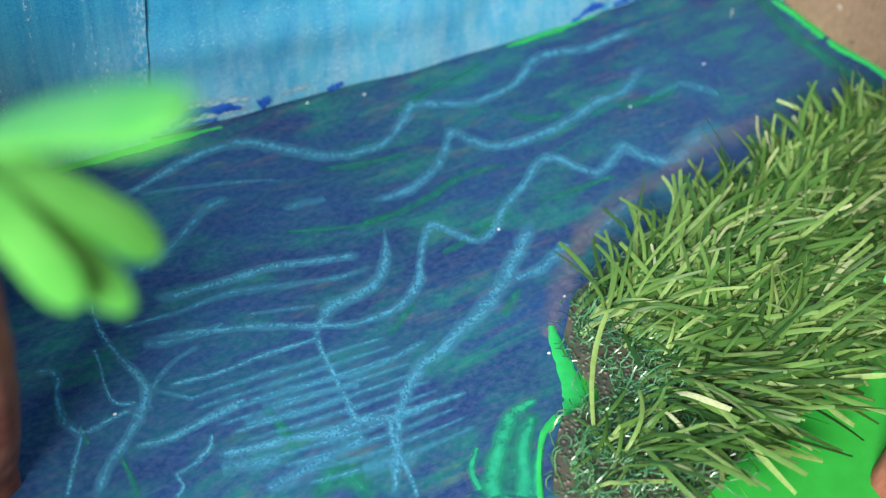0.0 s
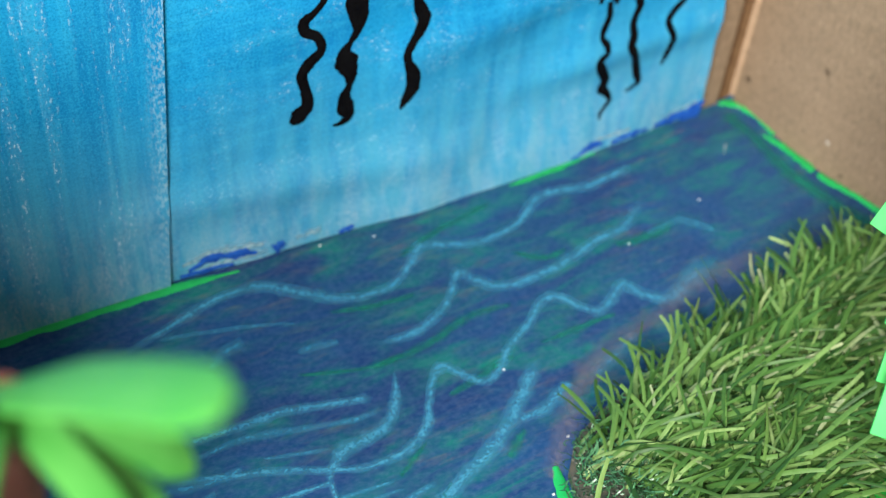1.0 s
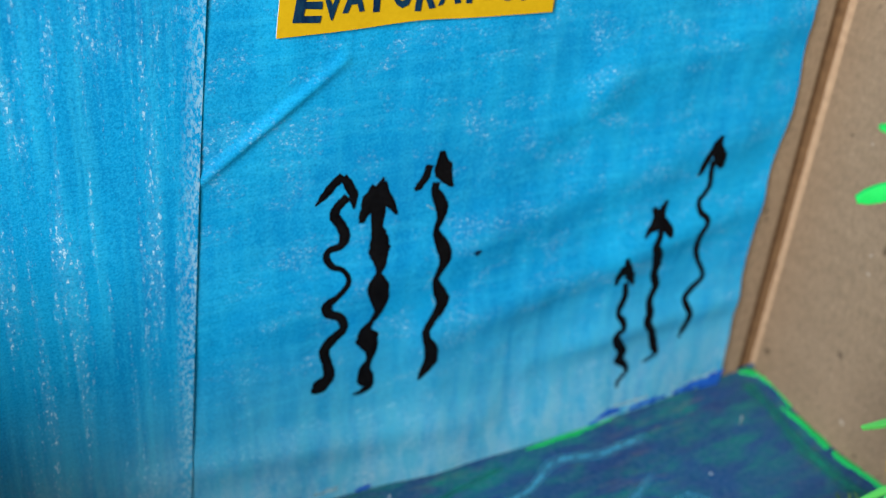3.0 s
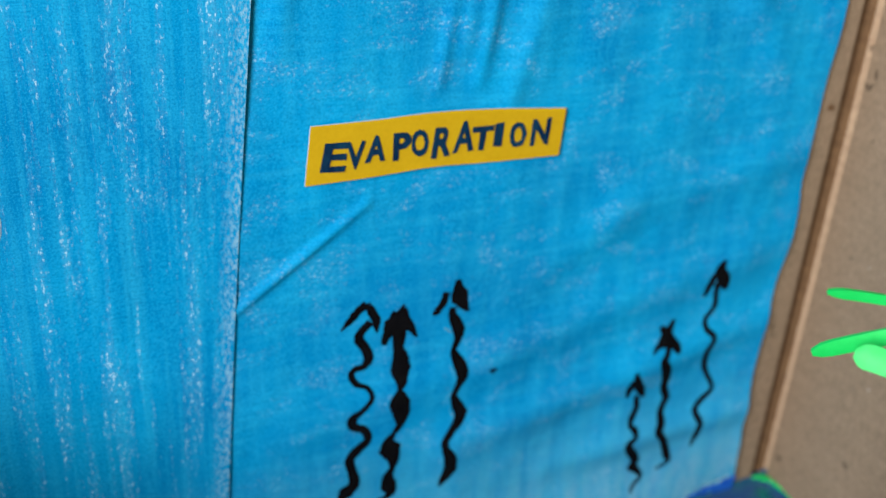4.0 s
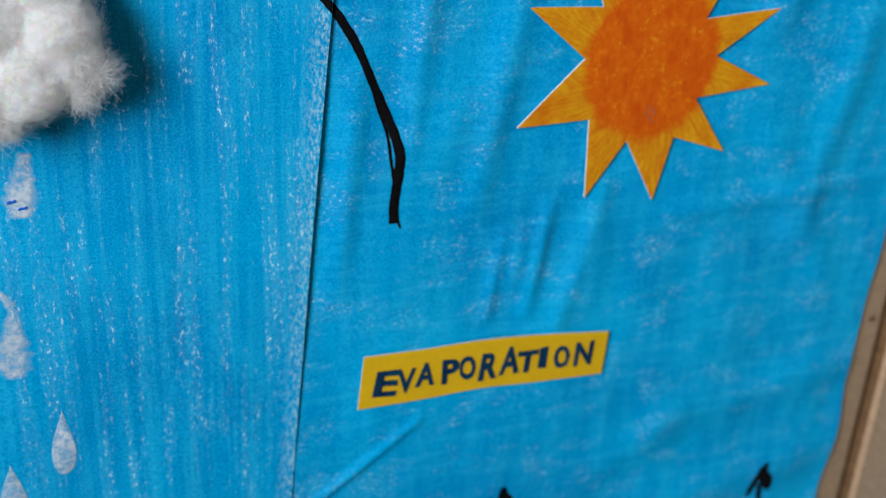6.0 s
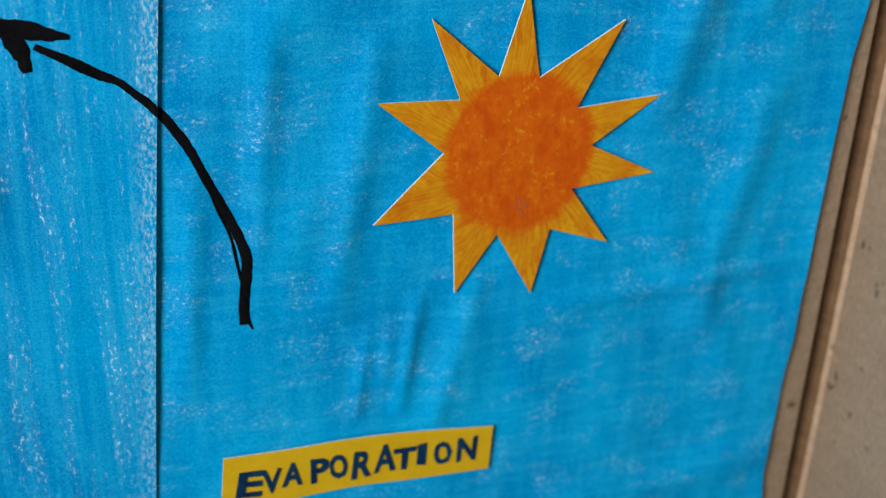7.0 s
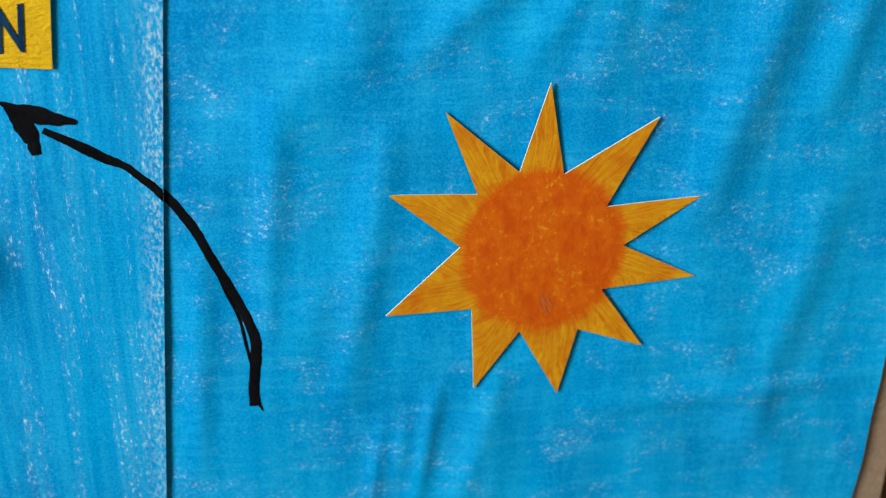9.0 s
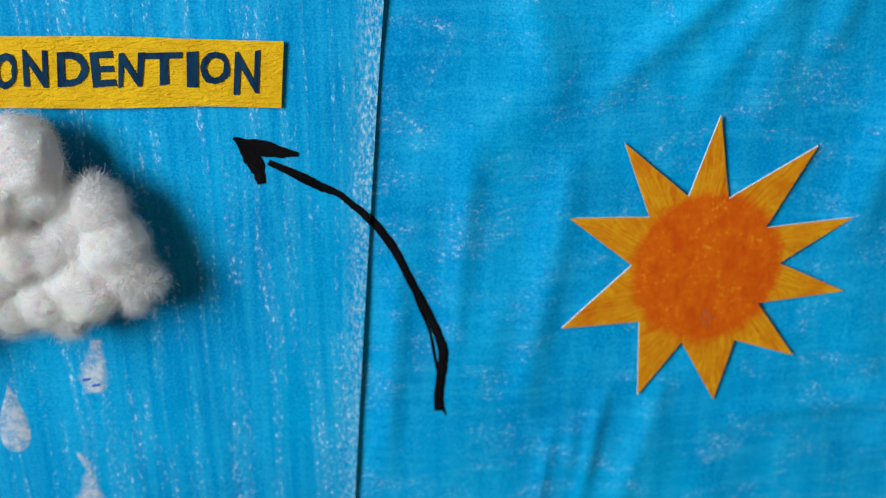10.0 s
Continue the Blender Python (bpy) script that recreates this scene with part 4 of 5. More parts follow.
for k, (pts, w) in enumerate((
    ([(.0401, -.0629), (.0601, -.0617), (.0794, -.0569), (.0953, -.0586)], [3.1, 4.7, 4.4, 2.6]),
    ([(.0730, -.0217), (.0918, -.0157), (.1180, -.0104)], [2.6, 3.9, 3.0]),
    ([(.1097, -.0371), (.1183, -.0445), (.1280, -.0441)], [3.6, 4.7, 2.3]),
    ([(.1449, -.0503), (.1587, -.0517), (.1731, -.0497)], [6.1, 7.1, 4.0]),
    ([(.0929, -.0777), (.1079, -.0779), (.1235, -.0781)], [1.4, 3.9, 2.0]),
    ([(.0550, -.0833), (.0704, -.0805), (.0822, -.0781)], [2.1, 5.1, 2.6]),
    ([(.0185, -.0546), (.0371, -.0614), (.0521, -.0620)], [2.3, 2.3, 1.9]),
    ([(.0272, -.1025), (.0336, -.0989), (.0402, -.0953)], [1.7, 2.8, 1.1]),
    ([(.0396, -.0348), (.0534, -.0384), (.0689, -.0399)], [2.7, 3.7, 2.1]),
    ([(.0298, -.1189), (.0340, -.1147), (.0391, -.1108)], [1.2, 2.1, 1.3]),
    ([(.0580, -.1114), (.0631, -.1081), (.0683, -.1047)], [2.3, 4.9, 2.3]),
    ([(-.0126, -.1091), (-.0118, -.1172), (-.0116, -.1231)], [2.4, 5.3, 2.6]),
    ([(-.0135, -.1389), (-.0049, -.1341), (-.0018, -.1453)], [5.7, 9.8, 7.4]),
    ([(-.0491, -.1049), (-.0490, -.1139), (-.0496, -.1192)], [1.3, 2.5, 2.5]),
    ([(-.0546, -.0928), (-.0548, -.0974), (-.0544, -.1003)], [0.8, 2.1, 0.8]),
)):
    part("green_wash", brush(pts, [q * W for q in w], on_floor, 0.00015, 0.3, seed=90 + k), GREEN_TEAL, base, "thin green paint wash")
part("green_wash", brush([(.0470, -.1420), (.0390, -.1480), (.0300, -.1560), (.0220, -.1660)], [6 * W, 13 * W, 17 * W, 20 * W], on_floor, 0.0002, 0.2, seed=119), GREEN_TEAL, base, "sea-green paint patch")
for k, (pts, w) in enumerate((([(.0503, -.1391), (.0412, -.1405), (.0334, -.1472), (.0261, -.1544), (.0245, -.1593)], [1.7, 3.9, 4.2, 5.0, 4.3]), ([(.0284, -.1445), (.0235, -.1494), (.0219, -.1558)], [1.1, 2.0, 2.0]),
                              ([(.0464, -.1433), (.0384, -.1499), (.0334, -.1584), (.0300, -.1622)], [2.0, 3.7, 4.7, 5.4]), ([(.0448, -.1494), (.0377, -.1570), (.0336, -.1642)], [1.4, 2.2, 2.2]), ([(.0277, -.1607), (.0254, -.1629), (.0196, -.1667)], [4.1, 5.4, 6.6]))):
    part("green_swirl", brush(pts, [1.35 * q * W for q in w], on_floor, 0.0003, 0.18, seed=120 + k), GREEN_SWIRL, base, "" if k else "bright sea-green brushed swirl")

# ---- paper cards on the sky ----

def letter(ch, size, bold):
    """The outline of one character of the built-in font, as a mesh about its foot."""
    cu = bpy.data.curves.new("letter", "FONT")
    cu.body, cu.size, cu.offset, cu.extrude, cu.align_x, cu.resolution_u = ch, size, bold, 0.00012, "CENTER", 3
    ob = new("letter", cu)
    me = bpy.data.meshes.new_from_object(ob.evaluated_get(bpy.context.evaluated_depsgraph_get()))
    bpy.data.objects.remove(ob)
    bpy.data.curves.remove(cu)
    return me


def word_card(name, top, foot, lift, text, places, bold, paper, label, seed, behind):
    """A card with hand-cut edges: top and foot give its edges from end to end, places each letter's foot corners and upper corner (x, z)."""
    xa, xb = top[0][0], top[-1][0]

    def out(x, h=0.0):
        u = (x - xa) / (xb - xa)
        return -lift * (1 + 0.3 * math.sin(3 * u + seed)) - h

    rows = [[(x, behind + out(x), z) for x, z in spline([tuple(np.array(f) + (np.array(t) - np.array(f)) * v) for f, t in zip(foot, top)], 40)] for v in np.linspace(0, 1, 8)]
    card = tagged(part(name, sheet_of(rows), (paper, PAPER), turn=False), label, "word card", "word cards")
    thicken(card, 0.0004)
    for k, (ch, (a, b, c)) in enumerate(zip(text, places)):
        me = letter(ch, 0.0137, bold)
        xs, zs = [v.co.x for v in me.vertices], [v.co.y for v in me.vertices]
        x0, x1, z0, z1 = min(xs), max(xs), min(zs), max(zs)
        for v in me.vertices:       # set on its place, with the shaky edge of a hand-held brush
            p = (v.co.x - x0) / (x1 - x0), (v.co.y - z0) / (z1 - z0)
            x = a[0] + (b[0] - a[0]) * p[0] + (c[0] - a[0]) * p[1] + 0.00042 * noise.noise((v.co.x * 520, v.co.y * 520, k))
            z = a[1] + (b[1] - a[1]) * p[0] + (c[1] - a[1]) * p[1] + 0.00042 * noise.noise((v.co.x * 520, v.co.y * 520, k + 40))
            v.co = (x, behind + out(x, 0.00025) - v.co.z, z)
        part("letter", me, INK, card, "" if k else "dark navy hand-painted capital letter", smooth=False)
    return card


word_card("word_card", ((.0328, .1976), (.0533, .1973), (.0724, .1975), (.0923, .1964), (.1198, .1935)), ((.0310, .1783), (.0520, .1784), (.0734, .1790), (.0930, .1779), (.1188, .1769)), 0.0006, "EVAPORATION",
          (((.0355, .1824), (.0436, .1817), (.0371, .1919)), ((.0436, .1820), (.0500, .1821), (.0440, .1911)), ((.0500, .1836), (.0567, .1837), (.0505, .1923)), ((.0592, .1830), (.0652, .1832), (.0591, .1922)),
           ((.0652, .1837), (.0711, .1835), (.0650, .1926)), ((.0721, .1820), (.0787, .1824), (.0732, .1923)), ((.0794, .1831), (.0867, .1830), (.0798, .1934)), ((.0857, .1827), (.0933, .1825), (.0862, .1910)),
           ((.0936, .1833), (.0968, .1832), (.0942, .1914)), ((.0997, .1820), (.1057, .1819), (.0994, .1908)), ((.1074, .1820), (.1140, .1818), (.1078, .1912))),
          .00044, YELLOW_FLAT, "yellow paper strip lettered EVAPORATION in navy paint", 1, -0.0004)
word_card("word_card", ((-.0930, .3655), (-.0723, .3649), (-.0437, .3640), (-.0220, .3626), (.0006, .3613)), ((-.0950, .3464), (-.0754, .3457), (-.0460, .3445), (-.0230, .3442), (-.0012, .3430)), 0.0014, "CONDENTION",
          (((-.0844, .3509), (-.0786, .3507), (-.0824, .3607)), ((-.0762, .3509), (-.0702, .3507), (-.0744, .3607)), ((-.0682, .3514), (-.0618, .3509), (-.0674, .3613)), ((-.0595, .3510), (-.0515, .3510), (-.0586, .3604)),
           ((-.0504, .3504), (-.0445, .3507), (-.0502, .3600)), ((-.0441, .3503), (-.0376, .3503), (-.0427, .3595)), ((-.0367, .3506), (-.0271, .3506), (-.0360, .3593)), ((-.0259, .3496), (-.0228, .3496), (-.0251, .3593)),
           ((-.0224, .3504), (-.0146, .3503), (-.0214, .3593)), ((-.0136, .3473), (-.0069, .3474), (-.0125, .3589))),
          .00038, YELLOW, "rough yellow card strip lettered CONDENTION in navy paint", 2, -0.0010)

# ---- cut-out sun ----
SUN_C, SUN_R = (0.1234, 0.2877), 0.0205
sun = thing("paper_sun", (SUN_C[0], -0.003, SUN_C[1]), "cut-out card sun with an orange crayoned disc and ten yellow rays", "paper sun")


def sun_y(x, z):
    """The card lies flat under the disc; its rays curl a little away from the sheet."""
    r = math.hypot(x - SUN_C[0], z - SUN_C[1])
    return -0.0004 - 0.0007 * max(0.0, (r - 0.028) / 0.02) * (0.6 + 0.4 * math.sin(4.7 * math.atan2(z - SUN_C[1], x - SUN_C[0])))


def plate(outline, lift, thick, turn=(1.0, 0.0)):
    bm = bmesh.new()
    f = [bm.verts.new((x, sun_y(x, z) - lift, z)) for x, z in outline]
    b = [bm.verts.new((x, sun_y(x, z) - lift + thick, z)) for x, z in outline]
    bm.faces.new(f)
    bm.faces.new(b[::-1])
    rim = []
    for k in range(len(f)):
        rim.append(bm.faces.new((f[k], b[k], b[(k + 1) % len(f)], f[(k + 1) % len(f)])))
    for r in rim:
        r.material_index = 1
    uv = bm.loops.layers.uv.new("UVMap")
    for g in bm.faces:
        for loop in g.loops:
            dx, dz = loop.vert.co.x - SUN_C[0], loop.vert.co.z - SUN_C[1]
            loop[uv].uv = (0.035 * math.atan2(dx * turn[0] + dz * turn[1], dz * turn[0] - dx * turn[1]), math.hypot(dx, dz))
    return bm


part("disc", plate([(SUN_C[0] + SUN_R * (1 + 0.02 * math.sin(3 * a) + 0.025 * noise.noise((3 * math.cos(a), 3 * math.sin(a), 0))) * math.cos(a), SUN_C[1] + SUN_R * (1 + 0.02 * math.sin(3 * a) + 0.025 * noise.noise((3 * math.cos(a), 3 * math.sin(a), 0))) * 1.09 * math.sin(a)) for a in np.linspace(0, 2 * math.pi, 60, False)], 0.00008, 0.00004), (ORANGE, ORANGE), sun, "orange crayoned disc", smooth=False)
TIPS = [(.1230, .3362), (.1532, .3257), (.1670, .3027), (.1678, .2778), (.1541, .2560), (.1296, .2412), (.1047, .2445), (.0794, .2697), (.0803, .3062), (.0955, .3288)]
FEET = [(.1158, .3113), (.1280, .3102), (.1403, .3002), (.1460, .2883), (.1407, .2749), (.1346, .2623), (.1176, .2625), (.1036, .2705), (.1001, .2898), (.1045, .3053)]
for k, t in enumerate(TIPS):
    a, c = np.array(FEET[k]), np.array(FEET[(k + 1) % 10])
    mid = np.array(SUN_C)
    line = [a + (mid - a) * 0.5, a, *(a + (np.array(t) - a) * u for u in (0.25, 0.5, 0.75)), np.array(t), *(np.array(t) + (c - np.array(t)) * u for u in (0.25, 0.5, 0.75)), c, c + (mid - c) * 0.5]
    aim = np.array(t) - mid
    part("ray", plate(line, 0.0, 0.0006, tuple(np.array((aim[1], aim[0])) / np.linalg.norm(aim))), (RAY, PAPER), sun, "" if k else "pointed yellow and orange crayoned ray", smooth=False)

for k, (x, z) in enumerate(((.1228, .2722), (.1246, .2705), (.1255, .2730), (.1236, .2742))):
    part("scuff", brush([(x, z), (x + .0012, z - .0028)], [0.3 * W, 0.4 * W], lambda a, b, h: (a, sun_y(a, b) - 0.00008 - h, b), 0.00012, 0.3, n=6, seed=k), BARK, sun, "" if k else "small dark scuff on the disc")

# ---- cotton cloud and painted raindrops ----
cloud_at = (-0.09, -0.012, 0.305)
puff = thing("cotton_cloud", cloud_at, "fluffy white cotton wool cloud glued to the blue sheet", "cloud")
LUMPS = [(-.0704, .3345, .0122), (-.0672, .3267, .0091), (-.0817, .3273, .0160), (-.0512, .3195, .0076), (-.0490, .3094, .0100), (-.0462, .3009, .0080), (-.0408, .2978, .0036), (-.0578, .2978, .0108), (-.0692, .2932, .0086),
         (-.0785, .2919, .0083), (-.0640, .3050, .0074), (-.0879, .2994, .0130), (-.0521, .3240, .0040), (-.0452, .2940, .0042), (-.0638, .2878, .0050), (-.0900, .3120, .0150), (-.0660, .3080, .0085), (-.0750, .3090, .0115), (-.0600, .3120, .0070), (-.1020, .3250, .0165), (-.1120, .2960, .0180), (-.1280, .3090, .0150)]
rnd = random.Random(5)
tufts = []
body = bmesh.new()
for k, (x, z, r) in enumerate(LUMPS):
    bm = bmesh.new()
    bmesh.ops.create_icosphere(bm, subdivisions=4, radius=1)
    deep, mid = max(0.0045, r * 0.85), -0.0120
    for v in bm.verts:
        d = v.co.copy()
        s = 1 + 0.14 * noise.noise(d * 1.4 + Vector((k * 3.1, 0, 0))) + 0.14 * noise.noise(d * 3.5 + Vector((0, k * 2.7, 0))) + 0.09 * noise.noise(d * 8 + Vector((k, 0, k))) + 0.06 * noise.noise(d * 17 + Vector((0, k, k)))
        v.co = Vector((x, mid, z)) + Vector((d.x * r, d.y * deep, d.z * r)) * s
        buried = any(((v.co.x - a) / q) ** 2 + ((v.co.y + 0.0120) / max(0.0045, 0.85 * q)) ** 2 + ((v.co.z - c) / q) ** 2 < 0.8 for j, (a, c, q) in enumerate(LUMPS) if j != k)
        if not buried and d.y < 0.8:
            tufts += [(v.co.copy(), d.copy())] * 6
    me = bpy.data.meshes.new("lump")
    bm.to_mesh(me)
    bm.free()
    body.from_mesh(me)
    bpy.data.meshes.remove(me)
wool = part("wool", body, COTTON, puff, "soft matted cotton wool")
weld = wool.modifiers.new("weld", "REMESH")
weld.mode, weld.voxel_size, weld.use_smooth_shade = "VOXEL", 0.0011, True
soft = wool.modifiers.new("soft", "SMOOTH")
soft.factor, soft.iterations = 0.5, 14


def fluff(roots):
    """Fine curled fibres, most matted flat on the wool, some lifting off its lower edge."""
    verts, faces = [], []
    for p, d in roots:
        t = d.cross(Vector((rnd.gauss(0, 1), rnd.gauss(0, 1), rnd.gauss(0, 1)))).normalized()
        side = t.cross(d).normalized()
        loose = rnd.random() < (0.12 if d.z < 0.1 else 0.05)
        l, out, w = rnd.uniform(0.002, 0.006), (rnd.uniform(0.15, 0.5) if loose else rnd.uniform(-0.03, 0.14)), rnd.uniform(0.00003, 0.00008)
        curl, n = rnd.gauss(0, 0.9), len(verts)
        for k in range(6):
            u = k / 5
            q = p + t * (l * u) + side * (l * curl * u * u * 0.6) + d * (l * out * u * (1.2 - 0.6 * u)) + d * 0.0001
            s = side * (w * (1 - 0.5 * u))
            verts += [q + s, q - s]
        faces += [(n + 2 * j, n + 2 * j + 2, n + 2 * j + 3, n + 2 * j + 1) for j in range(5)]
    me = bpy.data.meshes.new("fibres")
    me.from_pydata([tuple(v) for v in verts], [], faces)
    return me


tagged(part("fluff", fluff(tufts), FIBRE, puff, "loose wispy cotton fibres"), kind="stuff")


def drop(x, top, low, w, lean, hollow=False):
    h = top - low
    ring = []
    for a in np.linspace(0, 2 * math.pi, 28, False):
        v = 0.5 - 0.5 * math.cos(a)
        wid = w * 0.5 * (math.sin(a) * (math.sin(a / 2) ** 1.5))
        ring.append((x + lean * (1 - v) + wid * (1 + 0.15 * noise.noise((a, x * 90, 0))), top - h * v))
    if hollow:
        return brush(ring[3:-2], [2 * W, 2.4 * W, 3 * W, 2 * W], on_wall, 0.0003, 0.3, seed=x * 100)
    return blot(ring, on_wall, 0.00025)


for x, top, low, w, lean, hollow in ((-.0880, .2611, .2361, .0135, .0008, False), (-.0590, .1950, .1720, .0100, .0012, False), (-.0745, .1790, .1570, .0120, .0010, False)):
    part("raindrop", drop(x, top, low, w, lean, hollow), WHITE_THIN, sky_l, "thin white painted raindrop")
ragged = part("raindrop", brush([(-.0598, .2742), (-.0604, .2700), (-.0614, .2650), (-.0622, .2600), (-.0626, .2556)], [4.2 * W, 5.4 * W, 8.0 * W, 10.4 * W, 6 * W], on_wall, 0.0003, 0.22, seed=71), WHITE_THIN, sky_l, "streaky white painted raindrop with dark dots")
for x, z in ((-.0643, .2604), (-.0617, .2583)):
    part("dot", brush([(x - .0012, z), (x + .0012, z + .0004)], [0.9 * W, 1.2 * W], on_wall, 0.0005, 0.3, n=8, seed=x), SMEAR, ragged)
part("raindrop", brush([(-.0706, .2354), (-.0690, .2325), (-.0676, .2290), (-.0678, .2240), (-.0684, .2180), (-.0690, .2110), (-.0694, .2070)], [1.2 * W, 3 * W, 3.4 * W, 5 * W, 9.6 * W, 11 * W, 5 * W], on_wall, 0.0003, 0.25, seed=73), WHITE_THIN, sky_l, "thin white raindrop with a hooked tip")

# broad thin grey-mauve strokes on the water along the turf
for k, (pts, w) in enumerate((([(.0640, -.1240), (.0715, -.1170), (.0828, -.1075), (.0900, -.0985)], [5, 9, 11, 6]), ([(.0890, -.1010), (.1028, -.0937), (.1218, -.0880), (.1402, -.0845)], [6, 12, 13, 8]), ([(.1380, -.0850), (.1602, -.0790), (.1900, -.0780)], [8, 13, 8]))):
    part("mauve_smear", brush(pts, [q * W for q in w], on_floor, 0.0004, 0.3, seed=140 + k), MAUVE, base, "" if k else "hazy grey-mauve smear beside the turf")

# ---- green land and the turf on it ----
EDGE = [(.246, -.112), (.180, -.1090), (.108, -.1160), (.0820, -.1200), (.0700, -.1290), (.0640, -.1400), (.0600, -.1500), (.0500, -.1530), (.0420, -.1600), (.030, -.180), (.016, -.230), (.000, -.329)]
line = spline(EDGE, 70)
rows = []
for p in line:
    far = max(p[0] + 0.004, 0.2435)
    rows.append([(x, p[1], floor_z(min(x, 0.236), p[1]) + (0.0004 if k == 0 else 0.0011) + 0.0012 * k * noise.noise((x * 25, p[1] * 25, 3)) * 0.25) for k, x in enumerate(np.linspace(p[0], far, 14))])
land = tagged(part("green_land", sheet_of(rows), LAND), "bright green card painted as land beside the water", "green card")
for k, (pts, w) in enumerate((([(.0680, -.1205), (.0650, -.1280), (.0625, -.1360), (.0590, -.1440), (.0545, -.1490)], [2.0, 4.0, 5.0, 6.4, 5.0]), ([(.0520, -.1465), (.0455, -.1490), (.0400, -.1550), (.0340, -.1640), (.0260, -.1800)], [2.6, 1.8, 1.4, 1.6, 2.4]), ([(.0560, -.1490), (.0600, -.1490), (.0625, -.1480)], [4.6, 4.2, 2.0]))):
    part("painted_edge", brush(pts, [q * W for q in w], on_floor, 0.0006, 0.12, seed=4 + k), GREEN_PAINT, land, "" if k else "bright green paint edge beside the water")

TURF = [(.2430, -.1030), (.2150, -.0985), (.1750, -.0985), (.1380, -.1040), (.1100, -.1085), (.0890, -.1125), (.0760, -.1180), (.0680, -.1260), (.0655, -.1320), (.0640, -.1400), (.0650, -.1465), (.0600, -.1500), (.0500, -.1495), (.0430, -.1560), (.0365, -.1650), (.0370, -.1790), (.0640, -.1860), (.0800, -.1810), (.1000, -.1765), (.1200, -.1730), (.1450, -.1690), (.1700, -.1640), (.2000, -.1600), (.2430, -.1560)]


def inside(x, y, ring):
    hit, j = False, len(ring) - 1
    for i in range(len(ring)):
        (xi, yi), (xj, yj) = ring[i], ring[j]
        if (yi > y) != (yj > y) and x < (xj - xi) * (y - yi) / (yj - yi) + xi:
            hit = not hit
        j = i
    return hit


turf = thing("turf_mat", (0.15, -0.13, 0.002), "piece of artificial grass with long bent plastic blades", "artificial grass")
bm = bmesh.new()
lo, hi = [bm.verts.new((x, y, 0.0022)) for x, y in TURF], [bm.verts.new((x, y, 0.0048)) for x, y in TURF]
bm.faces.new(hi)
bm.faces.new(lo[::-1])
for k in range(len(lo)):
    bm.faces.new((lo[k], lo[(k + 1) % len(lo)], hi[(k + 1) % len(lo)], hi[k]))
part("backing", bm, RUBBER, turf, "dark dimpled rubber backing", smooth=False)


def near_edge(x, y):
    best = 1.0
    for (ax, ay), (bx, by) in zip(TURF, TURF[1:] + TURF[:1]):
        u = min(1, max(0, ((x - ax) * (bx - ax) + (y - ay) * (by - ay)) / ((bx - ax) ** 2 + (by - ay) ** 2)))
        best = min(best, math.hypot(x - ax - u * (bx - ax), y - ay - u * (by - ay)))
    return best


def blades(count, seed):
    """Flat blades that rise from the mat, bend over and lie across one another."""
    r = random.Random(seed)
    verts, faces = [], []
    made = 0
    while made < count:
        x, y = r.uniform(0.036, 0.243), r.uniform(-0.187, -0.095)
        if not inside(x, y, TURF):
            continue
        rim = near_edge(x, y)
        if x < 0.10 and rim < 0.012 and r.random() < (0.93 if rim < 0.007 else 0.5):
            continue
        if x < 0.078 and y < -0.148 and r.random() < 0.80 or 0.062 < x < 0.080 and -0.150 < y < -0.134 and r.random() < 0.9:
            continue
        made += 1
        comb = 80 * noise.noise((x * 34, y * 34, 1.0)) - 4
        way = radians(max(-100, min(75, r.gauss(comb, 22 if r.random() < 0.75 else 60))))
        length = r.uniform(0.017, 0.034) * (0.75 if rim < 0.008 else 1)
        rise, lie = r.uniform(0.35, 1.0), r.gauss(1.50, 0.18)
        w, twist = r.uniform(0.00046, 0.00086), r.gauss(0, 0.6)
        curl, turn = r.gauss(0, 0.45), r.uniform(0.25, 0.6)
        p, n, steps = Vector((x, y, 0.0045)), len(verts), 7
        rest = 0.0055 + 0.006 * r.random()
        for k in range(steps + 1):
            u = k / steps
            q = min(1, u / turn)
            a = rise + (lie - rise) * q * q * (3 - 2 * q) + 0.25 * curl * u
            b = way + curl * u
            d = Vector((math.cos(b) * math.sin(a), math.sin(b) * math.sin(a), math.cos(a)))
            tw = twist * (0.3 + u)
            s = Vector((-math.sin(b), math.cos(b), 0)) * math.cos(tw) + Vector((0, 0, 1)) * math.sin(tw)
            half = w * (0.65 + 0.5 * u if u < 0.7 else 1.0 - 0.25 * (u - 0.7) / 0.3)
            verts += [p + s * half, p + d.cross(s) * half * 0.22, p - s * half]
            p = p + d * (length / steps)
            if k > 2:
                p.z = max(p.z, rest)
        for k in range(steps):
            b = n + 3 * k
            faces += [(b, b + 3, b + 4, b + 1), (b + 1, b + 4, b + 5, b + 2)]
    me = bpy.data.meshes.new("blades")
    me.from_pydata([tuple(v) for v in verts], [], faces)
    return me


tagged(part("grass", blades(5400, 11), BLADE), "dense long flat olive and light green plastic grass blades", "grass", kind="stuff")


